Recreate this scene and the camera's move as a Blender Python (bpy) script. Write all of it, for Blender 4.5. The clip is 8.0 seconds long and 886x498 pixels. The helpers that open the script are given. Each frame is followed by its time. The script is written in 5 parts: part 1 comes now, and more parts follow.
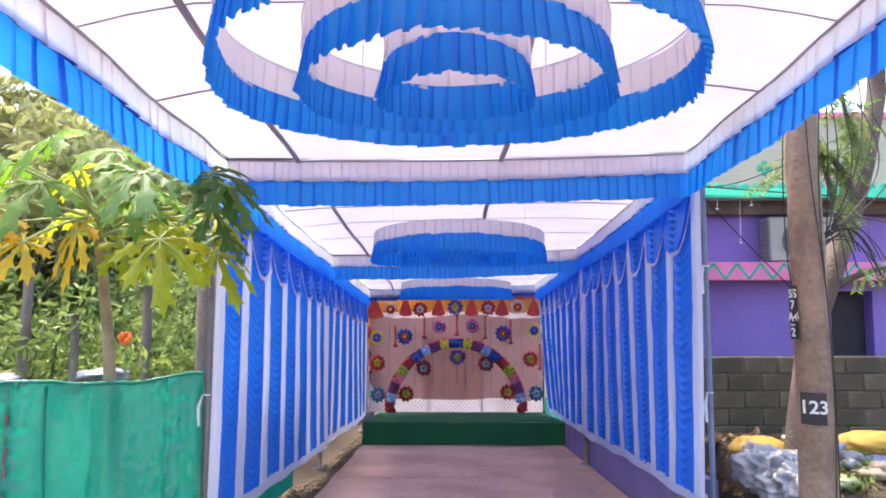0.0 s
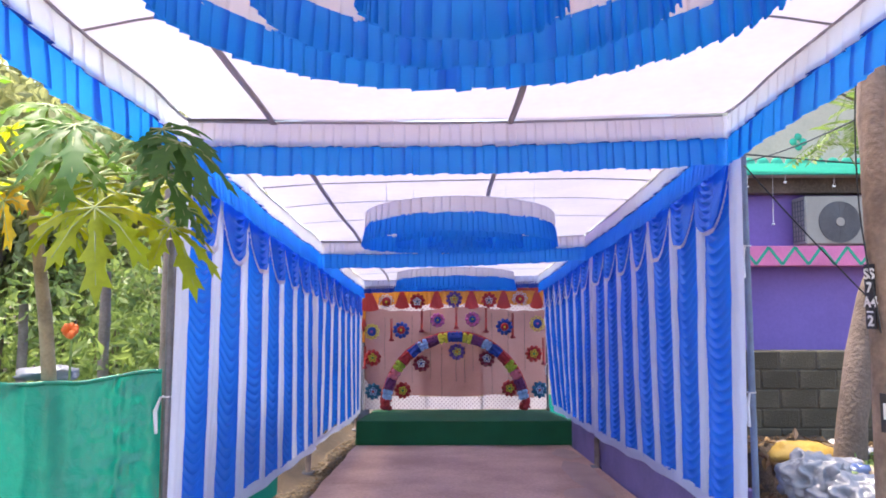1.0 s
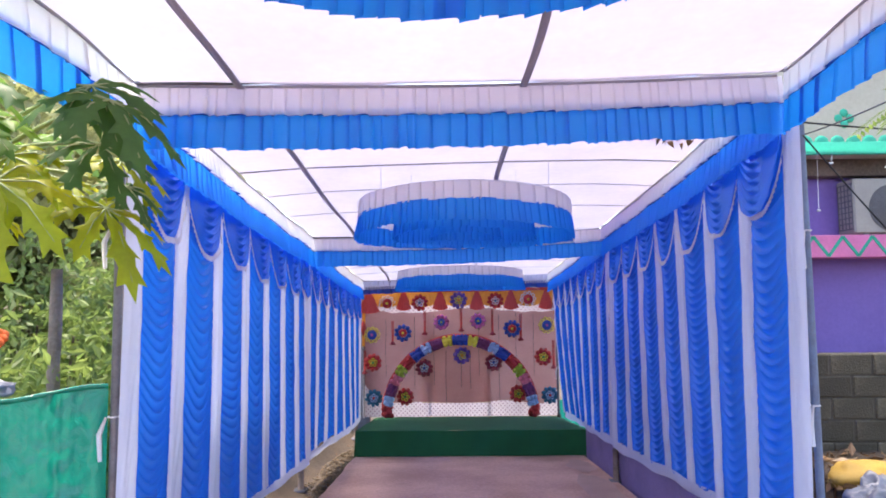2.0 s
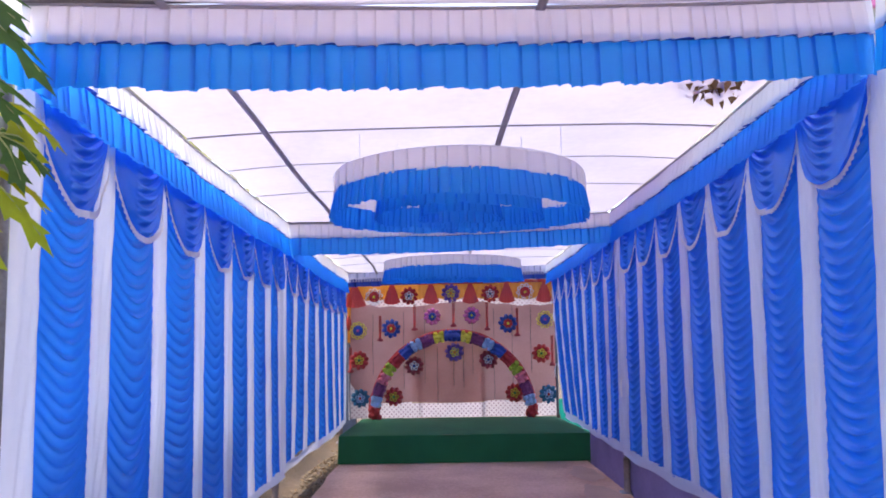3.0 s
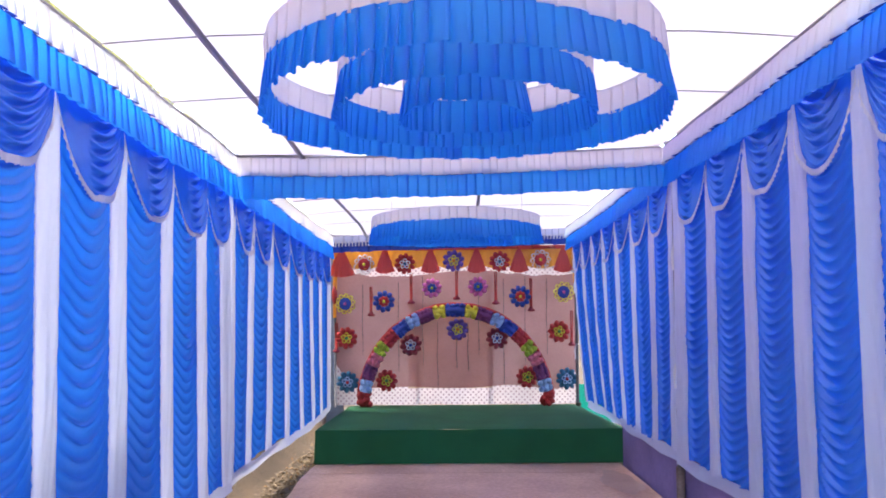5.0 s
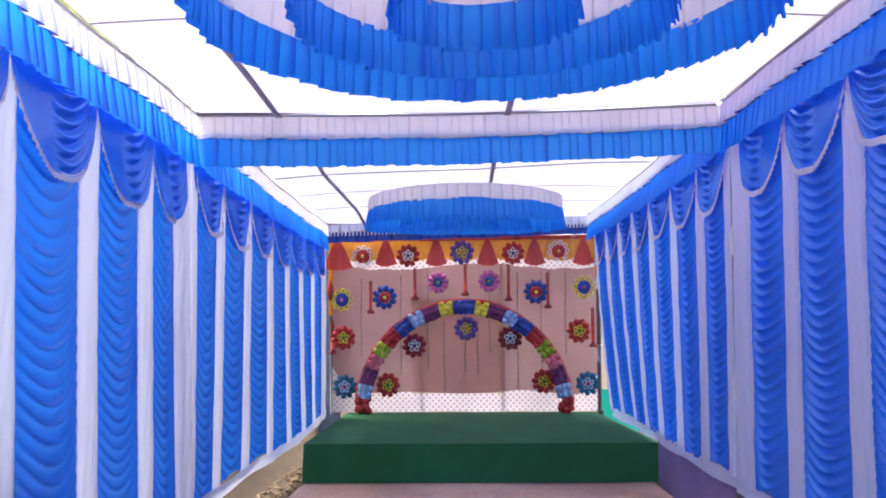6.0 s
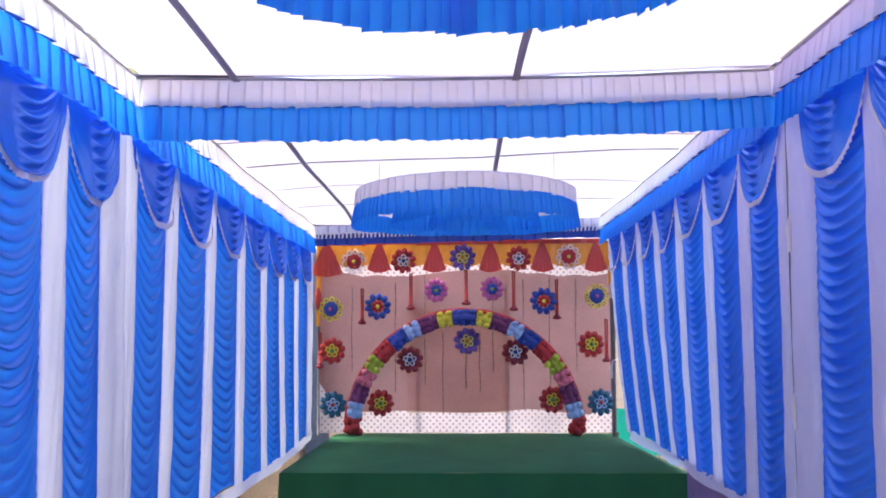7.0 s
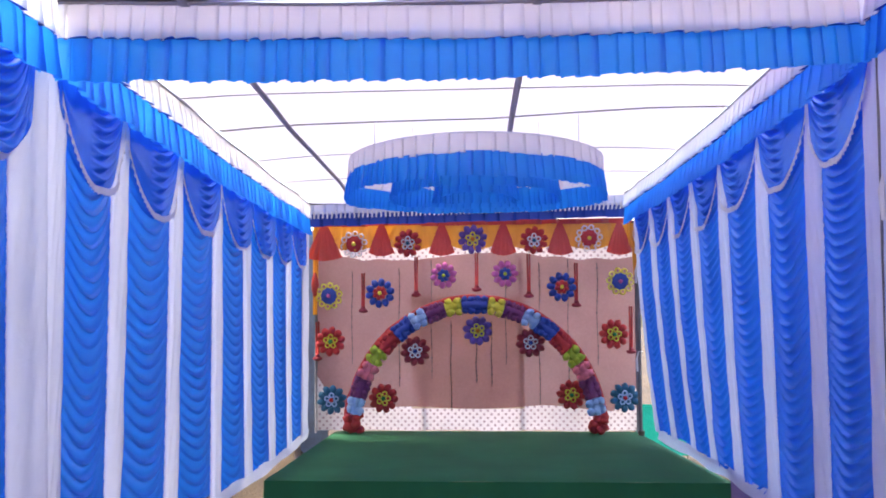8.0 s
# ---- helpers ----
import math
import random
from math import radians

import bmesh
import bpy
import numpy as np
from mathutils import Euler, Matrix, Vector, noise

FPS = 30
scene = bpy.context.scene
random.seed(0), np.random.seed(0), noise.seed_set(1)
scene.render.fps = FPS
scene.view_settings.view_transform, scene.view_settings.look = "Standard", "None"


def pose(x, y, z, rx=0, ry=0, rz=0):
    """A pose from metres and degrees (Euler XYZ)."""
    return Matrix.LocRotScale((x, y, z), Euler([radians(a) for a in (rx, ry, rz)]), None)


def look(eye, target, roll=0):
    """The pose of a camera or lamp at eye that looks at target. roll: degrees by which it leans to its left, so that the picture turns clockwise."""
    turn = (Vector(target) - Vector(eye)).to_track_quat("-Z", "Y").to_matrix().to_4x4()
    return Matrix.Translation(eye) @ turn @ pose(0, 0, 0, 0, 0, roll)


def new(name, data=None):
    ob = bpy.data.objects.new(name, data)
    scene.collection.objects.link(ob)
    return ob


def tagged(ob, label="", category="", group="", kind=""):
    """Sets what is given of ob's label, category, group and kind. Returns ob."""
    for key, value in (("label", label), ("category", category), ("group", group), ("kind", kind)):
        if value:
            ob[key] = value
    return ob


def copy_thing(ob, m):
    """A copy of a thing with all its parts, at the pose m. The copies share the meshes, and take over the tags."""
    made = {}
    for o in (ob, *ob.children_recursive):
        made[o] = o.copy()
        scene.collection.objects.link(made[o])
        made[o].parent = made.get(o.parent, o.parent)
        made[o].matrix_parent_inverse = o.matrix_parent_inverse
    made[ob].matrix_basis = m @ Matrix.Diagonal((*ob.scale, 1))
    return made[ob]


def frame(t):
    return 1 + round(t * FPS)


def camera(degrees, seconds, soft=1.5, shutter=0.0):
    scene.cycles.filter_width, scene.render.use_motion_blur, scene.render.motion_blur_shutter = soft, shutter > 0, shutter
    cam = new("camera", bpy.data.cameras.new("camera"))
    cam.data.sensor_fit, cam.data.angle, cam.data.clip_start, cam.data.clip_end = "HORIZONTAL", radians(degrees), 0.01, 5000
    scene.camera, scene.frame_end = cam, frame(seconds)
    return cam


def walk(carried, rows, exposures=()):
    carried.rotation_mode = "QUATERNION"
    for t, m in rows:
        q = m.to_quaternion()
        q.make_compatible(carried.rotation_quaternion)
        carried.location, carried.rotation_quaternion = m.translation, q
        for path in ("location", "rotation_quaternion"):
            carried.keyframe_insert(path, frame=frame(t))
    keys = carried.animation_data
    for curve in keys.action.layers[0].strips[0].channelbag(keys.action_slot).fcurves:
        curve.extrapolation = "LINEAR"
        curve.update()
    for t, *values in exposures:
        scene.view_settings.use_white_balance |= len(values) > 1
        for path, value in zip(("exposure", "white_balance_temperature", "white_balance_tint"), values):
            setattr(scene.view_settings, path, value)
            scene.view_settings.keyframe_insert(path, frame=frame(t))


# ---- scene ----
cam = camera(67.7, 8.0, soft=1.8)

PATH = [
    (0, (0.209, -1.13, 1.887), (0.196, 0.864, 2.045), 0.0),
    (0.5, (0.168, -0.676, 1.853), (0.168, 1.319, 1.995), -0.1),
    (1, (0.187, -0.267, 1.817), (0.181, 1.728, 1.959), -0.1),
    (1.5, (0.205, 0.111, 1.794), (0.177, 2.104, 1.949), -0.5),
    (3, (0.176, 1.599, 1.761), (0.187, 3.595, 1.891), -0.8),
    (3.5, (0.209, 2.039, 1.732), (0.215, 4.032, 1.899), -0.7),
    (4, (0.194, 2.532, 1.694), (0.171, 4.529, 1.805), -1.0),
    (4.5, (0.215, 3.096, 1.61), (0.218, 5.095, 1.663), -0.6),
    (5.8, (0.24, 4.635, 1.471), (0.22, 6.633, 1.561), -0.2),
    (6, (0.224, 4.871, 1.435), (0.2, 6.87, 1.5), -0.4),
    (6.5, (0.281, 5.41, 1.379), (0.234, 7.404, 1.521), -0.1),
    (7, (0.271, 5.837, 1.341), (0.239, 7.835, 1.445), -0.2),
    (7.5, (0.275, 6.206, 1.31), (0.236, 8.205, 1.359), -0.2),
    (8, (0.299, 6.712, 1.277), (0.233, 8.71, 1.348), -0.3),
]
walk(cam, [(t, look(eye, target, roll)) for t, eye, target, roll in PATH],
     [(0.0, 2.50, 6850, 12), (3.2, 2.45, 6750, 14), (4.3, 2.79, 7150, 10), (6.0, 2.83, 7050, 9), (8.0, 2.87, 7150, 10)])

# ---- world, sun, exposure ----
SUN_FROM = Vector((-0.25, 0.20, 0.93)).normalized()
world = bpy.data.worlds.new("sky")
scene.world = world
world.use_nodes = True
wn, wl = world.node_tree.nodes, world.node_tree.links
sky = wn.new("ShaderNodeTexSky")
sky.sky_type = "NISHITA"
sky.sun_disc = False
sky.sun_elevation = math.asin(SUN_FROM.z)
sky.sun_rotation = math.atan2(SUN_FROM.x, SUN_FROM.y)
sky.dust_density = 3.0
wl.new(sky.outputs[0], wn["Background"].inputs[0])
wn["Background"].inputs[1].default_value = 0.15
sun = new("sun", bpy.data.lights.new("sun", "SUN"))
sun.data.energy, sun.data.angle, sun.data.color = 1.5, radians(14.0), (1.0, 0.94, 0.85)
sun.matrix_world = look(SUN_FROM * 40, (0, 0, 0))

# ---- the slope of the street and of the tent ----
LEFT, RIGHT, SKEW = -1.76, 2.48, 0.085
FRAMES = (-0.59, 4.75, 10.09, 15.43)


# Unseen ridge added outside the left curtain to block skylight under its hem.
def shade_ridge(x, y):
    return 0.45 * math.exp(-((x + 2.5) / 0.35) ** 2) * min(1.0, max(0.0, (y - 8.3) / 0.8))


def floor_z(x, y):
    return -0.052 - 0.079 * y


def top_z(x, y):
    return 3.60 - 0.089 * y + 0.04 * x


# ---- materials ----
def node_mat(name):
    m = bpy.data.materials.new(name)
    m.use_nodes = True
    m.node_tree.nodes.clear()
    return m, m.node_tree.nodes, m.node_tree.links


def mottled(n, l, color, other, scale, fine, amount=0.5, detail=6.0):
    """A colour that wanders between two tones at a coarse and a fine scale."""
    co = n.new("ShaderNodeTexCoord")
    a, b = n.new("ShaderNodeTexNoise"), n.new("ShaderNodeTexNoise")
    for t, s in ((a, scale), (b, fine)):
        t.inputs["Scale"].default_value, t.inputs["Detail"].default_value = s, detail
        l.new(co.outputs["Object"], t.inputs["Vector"])
    add = n.new("ShaderNodeMath")
    add.operation = "MULTIPLY_ADD"
    add.inputs[1].default_value = 0.45
    l.new(b.outputs[0], add.inputs[0])
    l.new(a.outputs[0], add.inputs[2])
    ramp = n.new("ShaderNodeMapRange")
    ramp.inputs["From Min"].default_value, ramp.inputs["From Max"].default_value = 0.52, 0.92
    ramp.inputs["To Max"].default_value = amount * 2
    l.new(add.outputs[0], ramp.inputs["Value"])
    mix = n.new("ShaderNodeMix")
    mix.data_type = "RGBA"
    mix.inputs["A"].default_value, mix.inputs["B"].default_value = (*color, 1), (*other, 1)
    l.new(ramp.outputs[0], mix.inputs["Factor"])
    return mix.outputs["Result"], co, b


def bumped(n, l, height, strength, distance):
    b = n.new("ShaderNodeBump")
    b.inputs["Strength"].default_value, b.inputs["Distance"].default_value = strength, distance
    l.new(height, b.inputs["Height"])
    return b.outputs[0]


def solid(name, color, other=None, rough=0.6, scale=3.0, fine=40.0, bump=0.3, depth=0.01, metal=0.0, amount=0.5, spread=0.0):
    """A plain surface: two tones, grain and relief. spread: how far single pieces differ in value."""
    m, n, l = node_mat(name)
    other = other or tuple(c * 0.75 for c in color)
    tone, co, grain = mottled(n, l, color, other, scale, fine, amount)
    p, out = n.new("ShaderNodeBsdfPrincipled"), n.new("ShaderNodeOutputMaterial")
    if spread:
        info, hue = n.new("ShaderNodeObjectInfo"), n.new("ShaderNodeHueSaturation")
        rng = n.new("ShaderNodeMapRange")
        rng.inputs["To Min"].default_value, rng.inputs["To Max"].default_value = 1 - spread, 1 + spread
        l.new(info.outputs["Random"], rng.inputs["Value"])
        l.new(rng.outputs[0], hue.inputs["Value"])
        l.new(tone, hue.inputs["Color"])
        tone = hue.outputs[0]
    l.new(tone, p.inputs["Base Color"])
    p.inputs["Roughness"].default_value, p.inputs["Metallic"].default_value = rough, metal
    if bump:
        l.new(bumped(n, l, grain.outputs[0], bump, depth), p.inputs["Normal"])
    l.new(p.outputs[0], out.inputs[0])
    return m


def cloth(name, color, other=None, through_light=0.4, gloss=0.06, rough=0.4, weave=220.0, crumple=5.0, wrinkle=0.25, sheen=(1.0, 1.0, 1.0)):
    """Thin cloth that lets part of the light through, with weave and creases."""
    m, n, l = node_mat(name)
    other = other or tuple(c * 0.86 for c in color)
    tone, co, grain = mottled(n, l, color, other, 1.3, 14.0, 0.45)
    w, c = n.new("ShaderNodeTexNoise"), n.new("ShaderNodeTexNoise")
    w.inputs["Scale"].default_value, c.inputs["Scale"].default_value = weave, crumple
    c.inputs["Detail"].default_value = 5.0
    c.inputs["Distortion"].default_value = 0.6
    l.new(co.outputs["Object"], w.inputs["Vector"])
    l.new(co.outputs["Object"], c.inputs["Vector"])
    add = n.new("ShaderNodeMath")
    add.operation = "MULTIPLY_ADD"
    add.inputs[1].default_value = 0.06
    l.new(w.outputs[0], add.inputs[0])
    l.new(c.outputs[0], add.inputs[2])
    nrm = bumped(n, l, add.outputs[0], wrinkle, 0.02)
    d, t, g = n.new("ShaderNodeBsdfDiffuse"), n.new("ShaderNodeBsdfTranslucent"), n.new("ShaderNodeBsdfGlossy")
    g.inputs["Roughness"].default_value = rough
    g.inputs["Color"].default_value = (*sheen, 1)
    for s in (d, t):
        l.new(tone, s.inputs["Color"])
    for s in (d, t, g):
        l.new(nrm, s.inputs["Normal"])
    m1, m2, out = n.new("ShaderNodeMixShader"), n.new("ShaderNodeMixShader"), n.new("ShaderNodeOutputMaterial")
    m1.inputs[0].default_value, m2.inputs[0].default_value = through_light, gloss
    l.new(d.outputs[0], m1.inputs[1])
    l.new(t.outputs[0], m1.inputs[2])
    l.new(m1.outputs[0], m2.inputs[1])
    l.new(g.outputs[0], m2.inputs[2])
    l.new(m2.outputs[0], out.inputs[0])
    return m


def sheer(name, color, cover, dots=None, pitch=0.07):
    """Net: see-through between its threads; dots: a second colour printed in rows."""
    m, n, l = node_mat(name)
    tone, co, grain = mottled(n, l, color, tuple(c * 0.8 for c in color), 1.2, 30.0, 0.5)
    if dots:
        sep = n.new("ShaderNodeSeparateXYZ")
        l.new(co.outputs["Object"], sep.inputs[0])
        waves = []
        for axis, k in (("X", 1.0), ("Z", 1.0)):
            s = n.new("ShaderNodeMath")
            s.operation = "MULTIPLY"
            s.inputs[1].default_value = 2 * math.pi / pitch * k
            l.new(sep.outputs[axis], s.inputs[0])
            w = n.new("ShaderNodeMath")
            w.operation = "SINE"
            l.new(s.outputs[0], w.inputs[0])
            waves.append(w)
        pr = n.new("ShaderNodeMath")
        pr.operation = "MULTIPLY"
        l.new(waves[0].outputs[0], pr.inputs[0])
        l.new(waves[1].outputs[0], pr.inputs[1])
        th = n.new("ShaderNodeMapRange")
        th.inputs["From Min"].default_value, th.inputs["From Max"].default_value = 0.35, 0.6
        l.new(pr.outputs[0], th.inputs["Value"])
        mix = n.new("ShaderNodeMix")
        mix.data_type = "RGBA"
        mix.inputs["B"].default_value = (*dots, 1)
        l.new(tone, mix.inputs["A"])
        l.new(th.outputs[0], mix.inputs["Factor"])
        tone = mix.outputs["Result"]
    d, t, clear = n.new("ShaderNodeBsdfDiffuse"), n.new("ShaderNodeBsdfTranslucent"), n.new("ShaderNodeBsdfTransparent")
    for s in (d, t):
        l.new(tone, s.inputs["Color"])
    m1, m2, out = n.new("ShaderNodeMixShader"), n.new("ShaderNodeMixShader"), n.new("ShaderNodeOutputMaterial")
    m1.inputs[0].default_value, m2.inputs[0].default_value = 0.34, cover
    l.new(d.outputs[0], m1.inputs[1])
    l.new(t.outputs[0], m1.inputs[2])
    l.new(clear.outputs[0], m2.inputs[1])
    l.new(m1.outputs[0], m2.inputs[2])
    l.new(m2.outputs[0], out.inputs[0])
    return m


def leafy(name, color, other, through_light=0.45):
    """Leaves: each leaf in a mesh takes its own tone, and light comes through."""
    m, n, l = node_mat(name)
    geo, ramp = n.new("ShaderNodeNewGeometry"), n.new("ShaderNodeMix")
    ramp.data_type = "RGBA"
    ramp.inputs["A"].default_value, ramp.inputs["B"].default_value = (*color, 1), (*other, 1)
    tone, co, grain = mottled(n, l, (0.75, 0.75, 0.75), (1.1, 1.1, 1.1), 4.0, 30.0, 0.5)
    mul = n.new("ShaderNodeMix")
    mul.data_type, mul.blend_type = "RGBA", "MULTIPLY"
    mul.inputs["Factor"].default_value = 1.0
    l.new(geo.outputs["Random Per Island"], ramp.inputs["Factor"])
    l.new(ramp.outputs["Result"], mul.inputs["A"])
    l.new(tone, mul.inputs["B"])
    d, t, g = n.new("ShaderNodeBsdfDiffuse"), n.new("ShaderNodeBsdfTranslucent"), n.new("ShaderNodeBsdfGlossy")
    g.inputs["Roughness"].default_value = 0.45
    for s in (d, t):
        l.new(mul.outputs["Result"], s.inputs["Color"])
    m1, m2, out = n.new("ShaderNodeMixShader"), n.new("ShaderNodeMixShader"), n.new("ShaderNodeOutputMaterial")
    m1.inputs[0].default_value, m2.inputs[0].default_value = through_light, 0.03
    l.new(d.outputs[0], m1.inputs[1])
    l.new(t.outputs[0], m1.inputs[2])
    l.new(m1.outputs[0], m2.inputs[1])
    l.new(g.outputs[0], m2.inputs[2])
    l.new(m2.outputs[0], out.inputs[0])
    return m


BLUE = cloth("blue_satin", (0.009, 0.205, 0.87), (0.007, 0.170, 0.80), 0.22, 0.15, 0.24, sheen=(0.42, 0.60, 1.0))
NAVY = cloth("navy_cloth", (0.02, 0.07, 0.40), (0.015, 0.05, 0.32), 0.2, 0.02)
BLUE_FRILL = cloth("blue_frill_cloth", (0.008, 0.36, 0.94), (0.007, 0.32, 0.92), 0.60, 0.03, 0.4)
WHITE = cloth("white_cloth", (0.65, 0.70, 0.87), (0.60, 0.65, 0.83), 0.28, 0.03, 0.5, 220.0, 4.0, 0.5)
WHITE_FRILL = cloth("white_frill_cloth", (0.95, 0.895, 0.88), (0.91, 0.85, 0.84), 0.68, 0.0, 0.5)
ROOF = cloth("white_roof_cloth", (0.80, 0.77, 0.88), (0.70, 0.67, 0.79), 0.165, 0.0, 0.5, 160, 1.5, 0.2)
LACE = cloth("white_lace", (0.82, 0.82, 0.86), None, 0.3, 0.02)
ORANGE = cloth("orange_satin", (0.86, 0.38, 0.02), (0.78, 0.30, 0.02), 0.3, 0.06)
RED = cloth("red_satin", (0.62, 0.035, 0.02), (0.50, 0.03, 0.02), 0.2, 0.06)
CARPET = solid("green_carpet", (0.008, 0.125, 0.046), (0.006, 0.095, 0.034), 0.95, 2.0, 260, 0.6, 0.006)
TEAL = cloth("teal_shade_cloth", (0.003, 0.34, 0.24), (0.002, 0.25, 0.185), 0.42, 0.04, 0.24, 120, 9.0, 1.0)
DENSE_TEAL = cloth("dense_teal_shade_cloth", (0.003, 0.30, 0.22), (0.002, 0.24, 0.18), 0.16, 0.03, 0.3, 120, 7.0, 0.8)
NET = sheer("mauve_net", (0.49, 0.22, 0.21), 0.80)
DOTTED = sheer("dotted_white_net", (0.82, 0.70, 0.70), 0.96, (0.42, 0.28, 0.30), 0.10)
# warm tan that stands in for sunlight coming through the backdrop
SUNLIT_TAN = sheer("sunlit_tan_sheet", (0.97, 0.66, 0.44), 0.55)
STRING = solid("dark_string", (0.13, 0.08, 0.09), None, 0.8, bump=0)
PIPE = solid("grey_steel_pipe", (0.20, 0.20, 0.23), (0.12, 0.11, 0.12), 0.45, 5, 60, 0.15, 0.003, 0.6)
BLUE_PIPE = solid("blue_grey_painted_pipe", (0.16, 0.22, 0.34), (0.12, 0.14, 0.20), 0.5, 6, 60, 0.15, 0.003)
STRAP = cloth("grey_strap", (0.50, 0.48, 0.53), (0.42, 0.40, 0.45), 0.55, 0.0)
CONCRETE = solid("worn_concrete", (0.68, 0.43, 0.34), (0.44, 0.27, 0.205), 0.88, 0.8, 22, 0.4, 0.01, amount=0.6)
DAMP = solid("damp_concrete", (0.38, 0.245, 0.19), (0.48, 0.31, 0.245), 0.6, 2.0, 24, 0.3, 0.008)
PEBBLE = solid("pale_pebble", (0.19, 0.14, 0.09), (0.10, 0.075, 0.05), 0.9, 6, 40, 0.3, 0.005)
SOIL = solid("dry_soil", (0.088, 0.058, 0.034), (0.045, 0.030, 0.019), 0.95, 1.2, 30, 0.9, 0.03, amount=0.6)
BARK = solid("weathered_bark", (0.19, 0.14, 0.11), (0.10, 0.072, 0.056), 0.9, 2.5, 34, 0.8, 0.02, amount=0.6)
POLE_WOOD = solid("weathered_pole_wood", (0.33, 0.235, 0.17), (0.18, 0.125, 0.09), 0.85, 3.0, 28, 0.7, 0.012, amount=0.6)
STAKE = solid("mauve_grey_wood", (0.29, 0.22, 0.195), (0.17, 0.125, 0.105), 0.9, 4.0, 40, 0.6, 0.012, amount=0.6)
PAP_BARK = solid("papaya_bark", (0.34, 0.29, 0.18), (0.20, 0.165, 0.10), 0.85, 6.0, 50, 0.6, 0.01)
PURPLE = solid("purple_wall_paint", (0.26, 0.165, 0.50), (0.21, 0.13, 0.41), 0.75, 1.0, 30, 0.25, 0.006)
# greyer copy of the house purple, with the low wall's shade in its colour
LOW_PURPLE = solid("shaded_purple_paint", (0.25, 0.19, 0.40), (0.17, 0.125, 0.27), 0.8, 1.5, 30, 0.3, 0.008)
PINK = solid("pink_wall_paint", (0.78, 0.22, 0.42), (0.62, 0.17, 0.33), 0.75, 3, 40, 0.25, 0.006)
GREEN_PAINT = solid("green_wall_paint", (0.025, 0.42, 0.26), (0.02, 0.32, 0.20), 0.7, 3, 40, 0.25, 0.006)
CREAM = solid("cream_plaster", (0.50, 0.47, 0.36), (0.40, 0.37, 0.28), 0.85, 1.2, 30, 0.4, 0.008)
BLOCK = solid("grey_concrete_block", (0.165, 0.140, 0.095), (0.085, 0.072, 0.048), 0.95, 3.0, 60, 0.9, 0.01, amount=0.75, spread=0.28)
MORTAR = solid("grey_mortar", (0.10, 0.085, 0.064), (0.07, 0.06, 0.045), 0.95, 4, 60, 0.6, 0.01)
# near-black that stands in for the unlit inside of the doorway
DOOR_SHADE = solid("doorway_shade", (0.035, 0.028, 0.035), None, 0.8)
AC_WHITE = solid("aged_white_enamel", (0.37, 0.33, 0.285), (0.30, 0.265, 0.23), 0.45, 3, 40, 0.1, 0.003)
AC_GREY = solid("grey_plastic", (0.17, 0.16, 0.165), (0.12, 0.115, 0.12), 0.5)
CABLE = solid("black_cable_rubber", (0.018, 0.017, 0.018), None, 0.5, bump=0)
PLATE = solid("black_number_paint", (0.016, 0.014, 0.018), (0.03, 0.026, 0.028), 0.6)
SIGN_WHITE = solid("white_lettering_paint", (0.80, 0.79, 0.76), None, 0.6, bump=0)
BAG = cloth("white_plastic_bag", (0.28, 0.275, 0.31), (0.11, 0.125, 0.17), 0.25, 0.08, 0.3, 60, 12.0, 0.9)
SACK = solid("yellow_sack", (0.42, 0.26, 0.035), (0.30, 0.18, 0.03), 0.6, 5, 140, 0.6, 0.01)
LEAF_PAP = leafy("papaya_leaf_green", (0.095, 0.22, 0.018), (0.19, 0.34, 0.026), 0.55)
LEAF_DARK = leafy("papaya_leaf_dark", (0.07, 0.18, 0.035), (0.11, 0.24, 0.045), 0.5)
LEAF_LIME = leafy("papaya_leaf_lime", (0.38, 0.48, 0.008), (0.54, 0.53, 0.010), 0.62)
LEAF_YELLOW = leafy("papaya_leaf_yellow", (0.88, 0.58, 0.02), (0.80, 0.44, 0.02), 0.6)
STALK = solid("papaya_leaf_stalk", (0.36, 0.42, 0.16), (0.26, 0.33, 0.11), 0.6)
LEAF_BUSH = leafy("garden_leaf", (0.12, 0.185, 0.045), (0.30, 0.38, 0.10), 0.5)
LEAF_TREE = leafy("tree_leaf", (0.27, 0.28, 0.11), (0.42, 0.43, 0.18), 0.55)
LEAF_NEEM = leafy("neem_leaf", (0.10, 0.17, 0.04), (0.24, 0.32, 0.07), 0.45)
DRY = leafy("dry_leaf", (0.16, 0.09, 0.045), (0.30, 0.19, 0.09), 0.2)
FRUIT = solid("orange_bloom", (0.85, 0.20, 0.03), (0.75, 0.14, 0.03), 0.6)
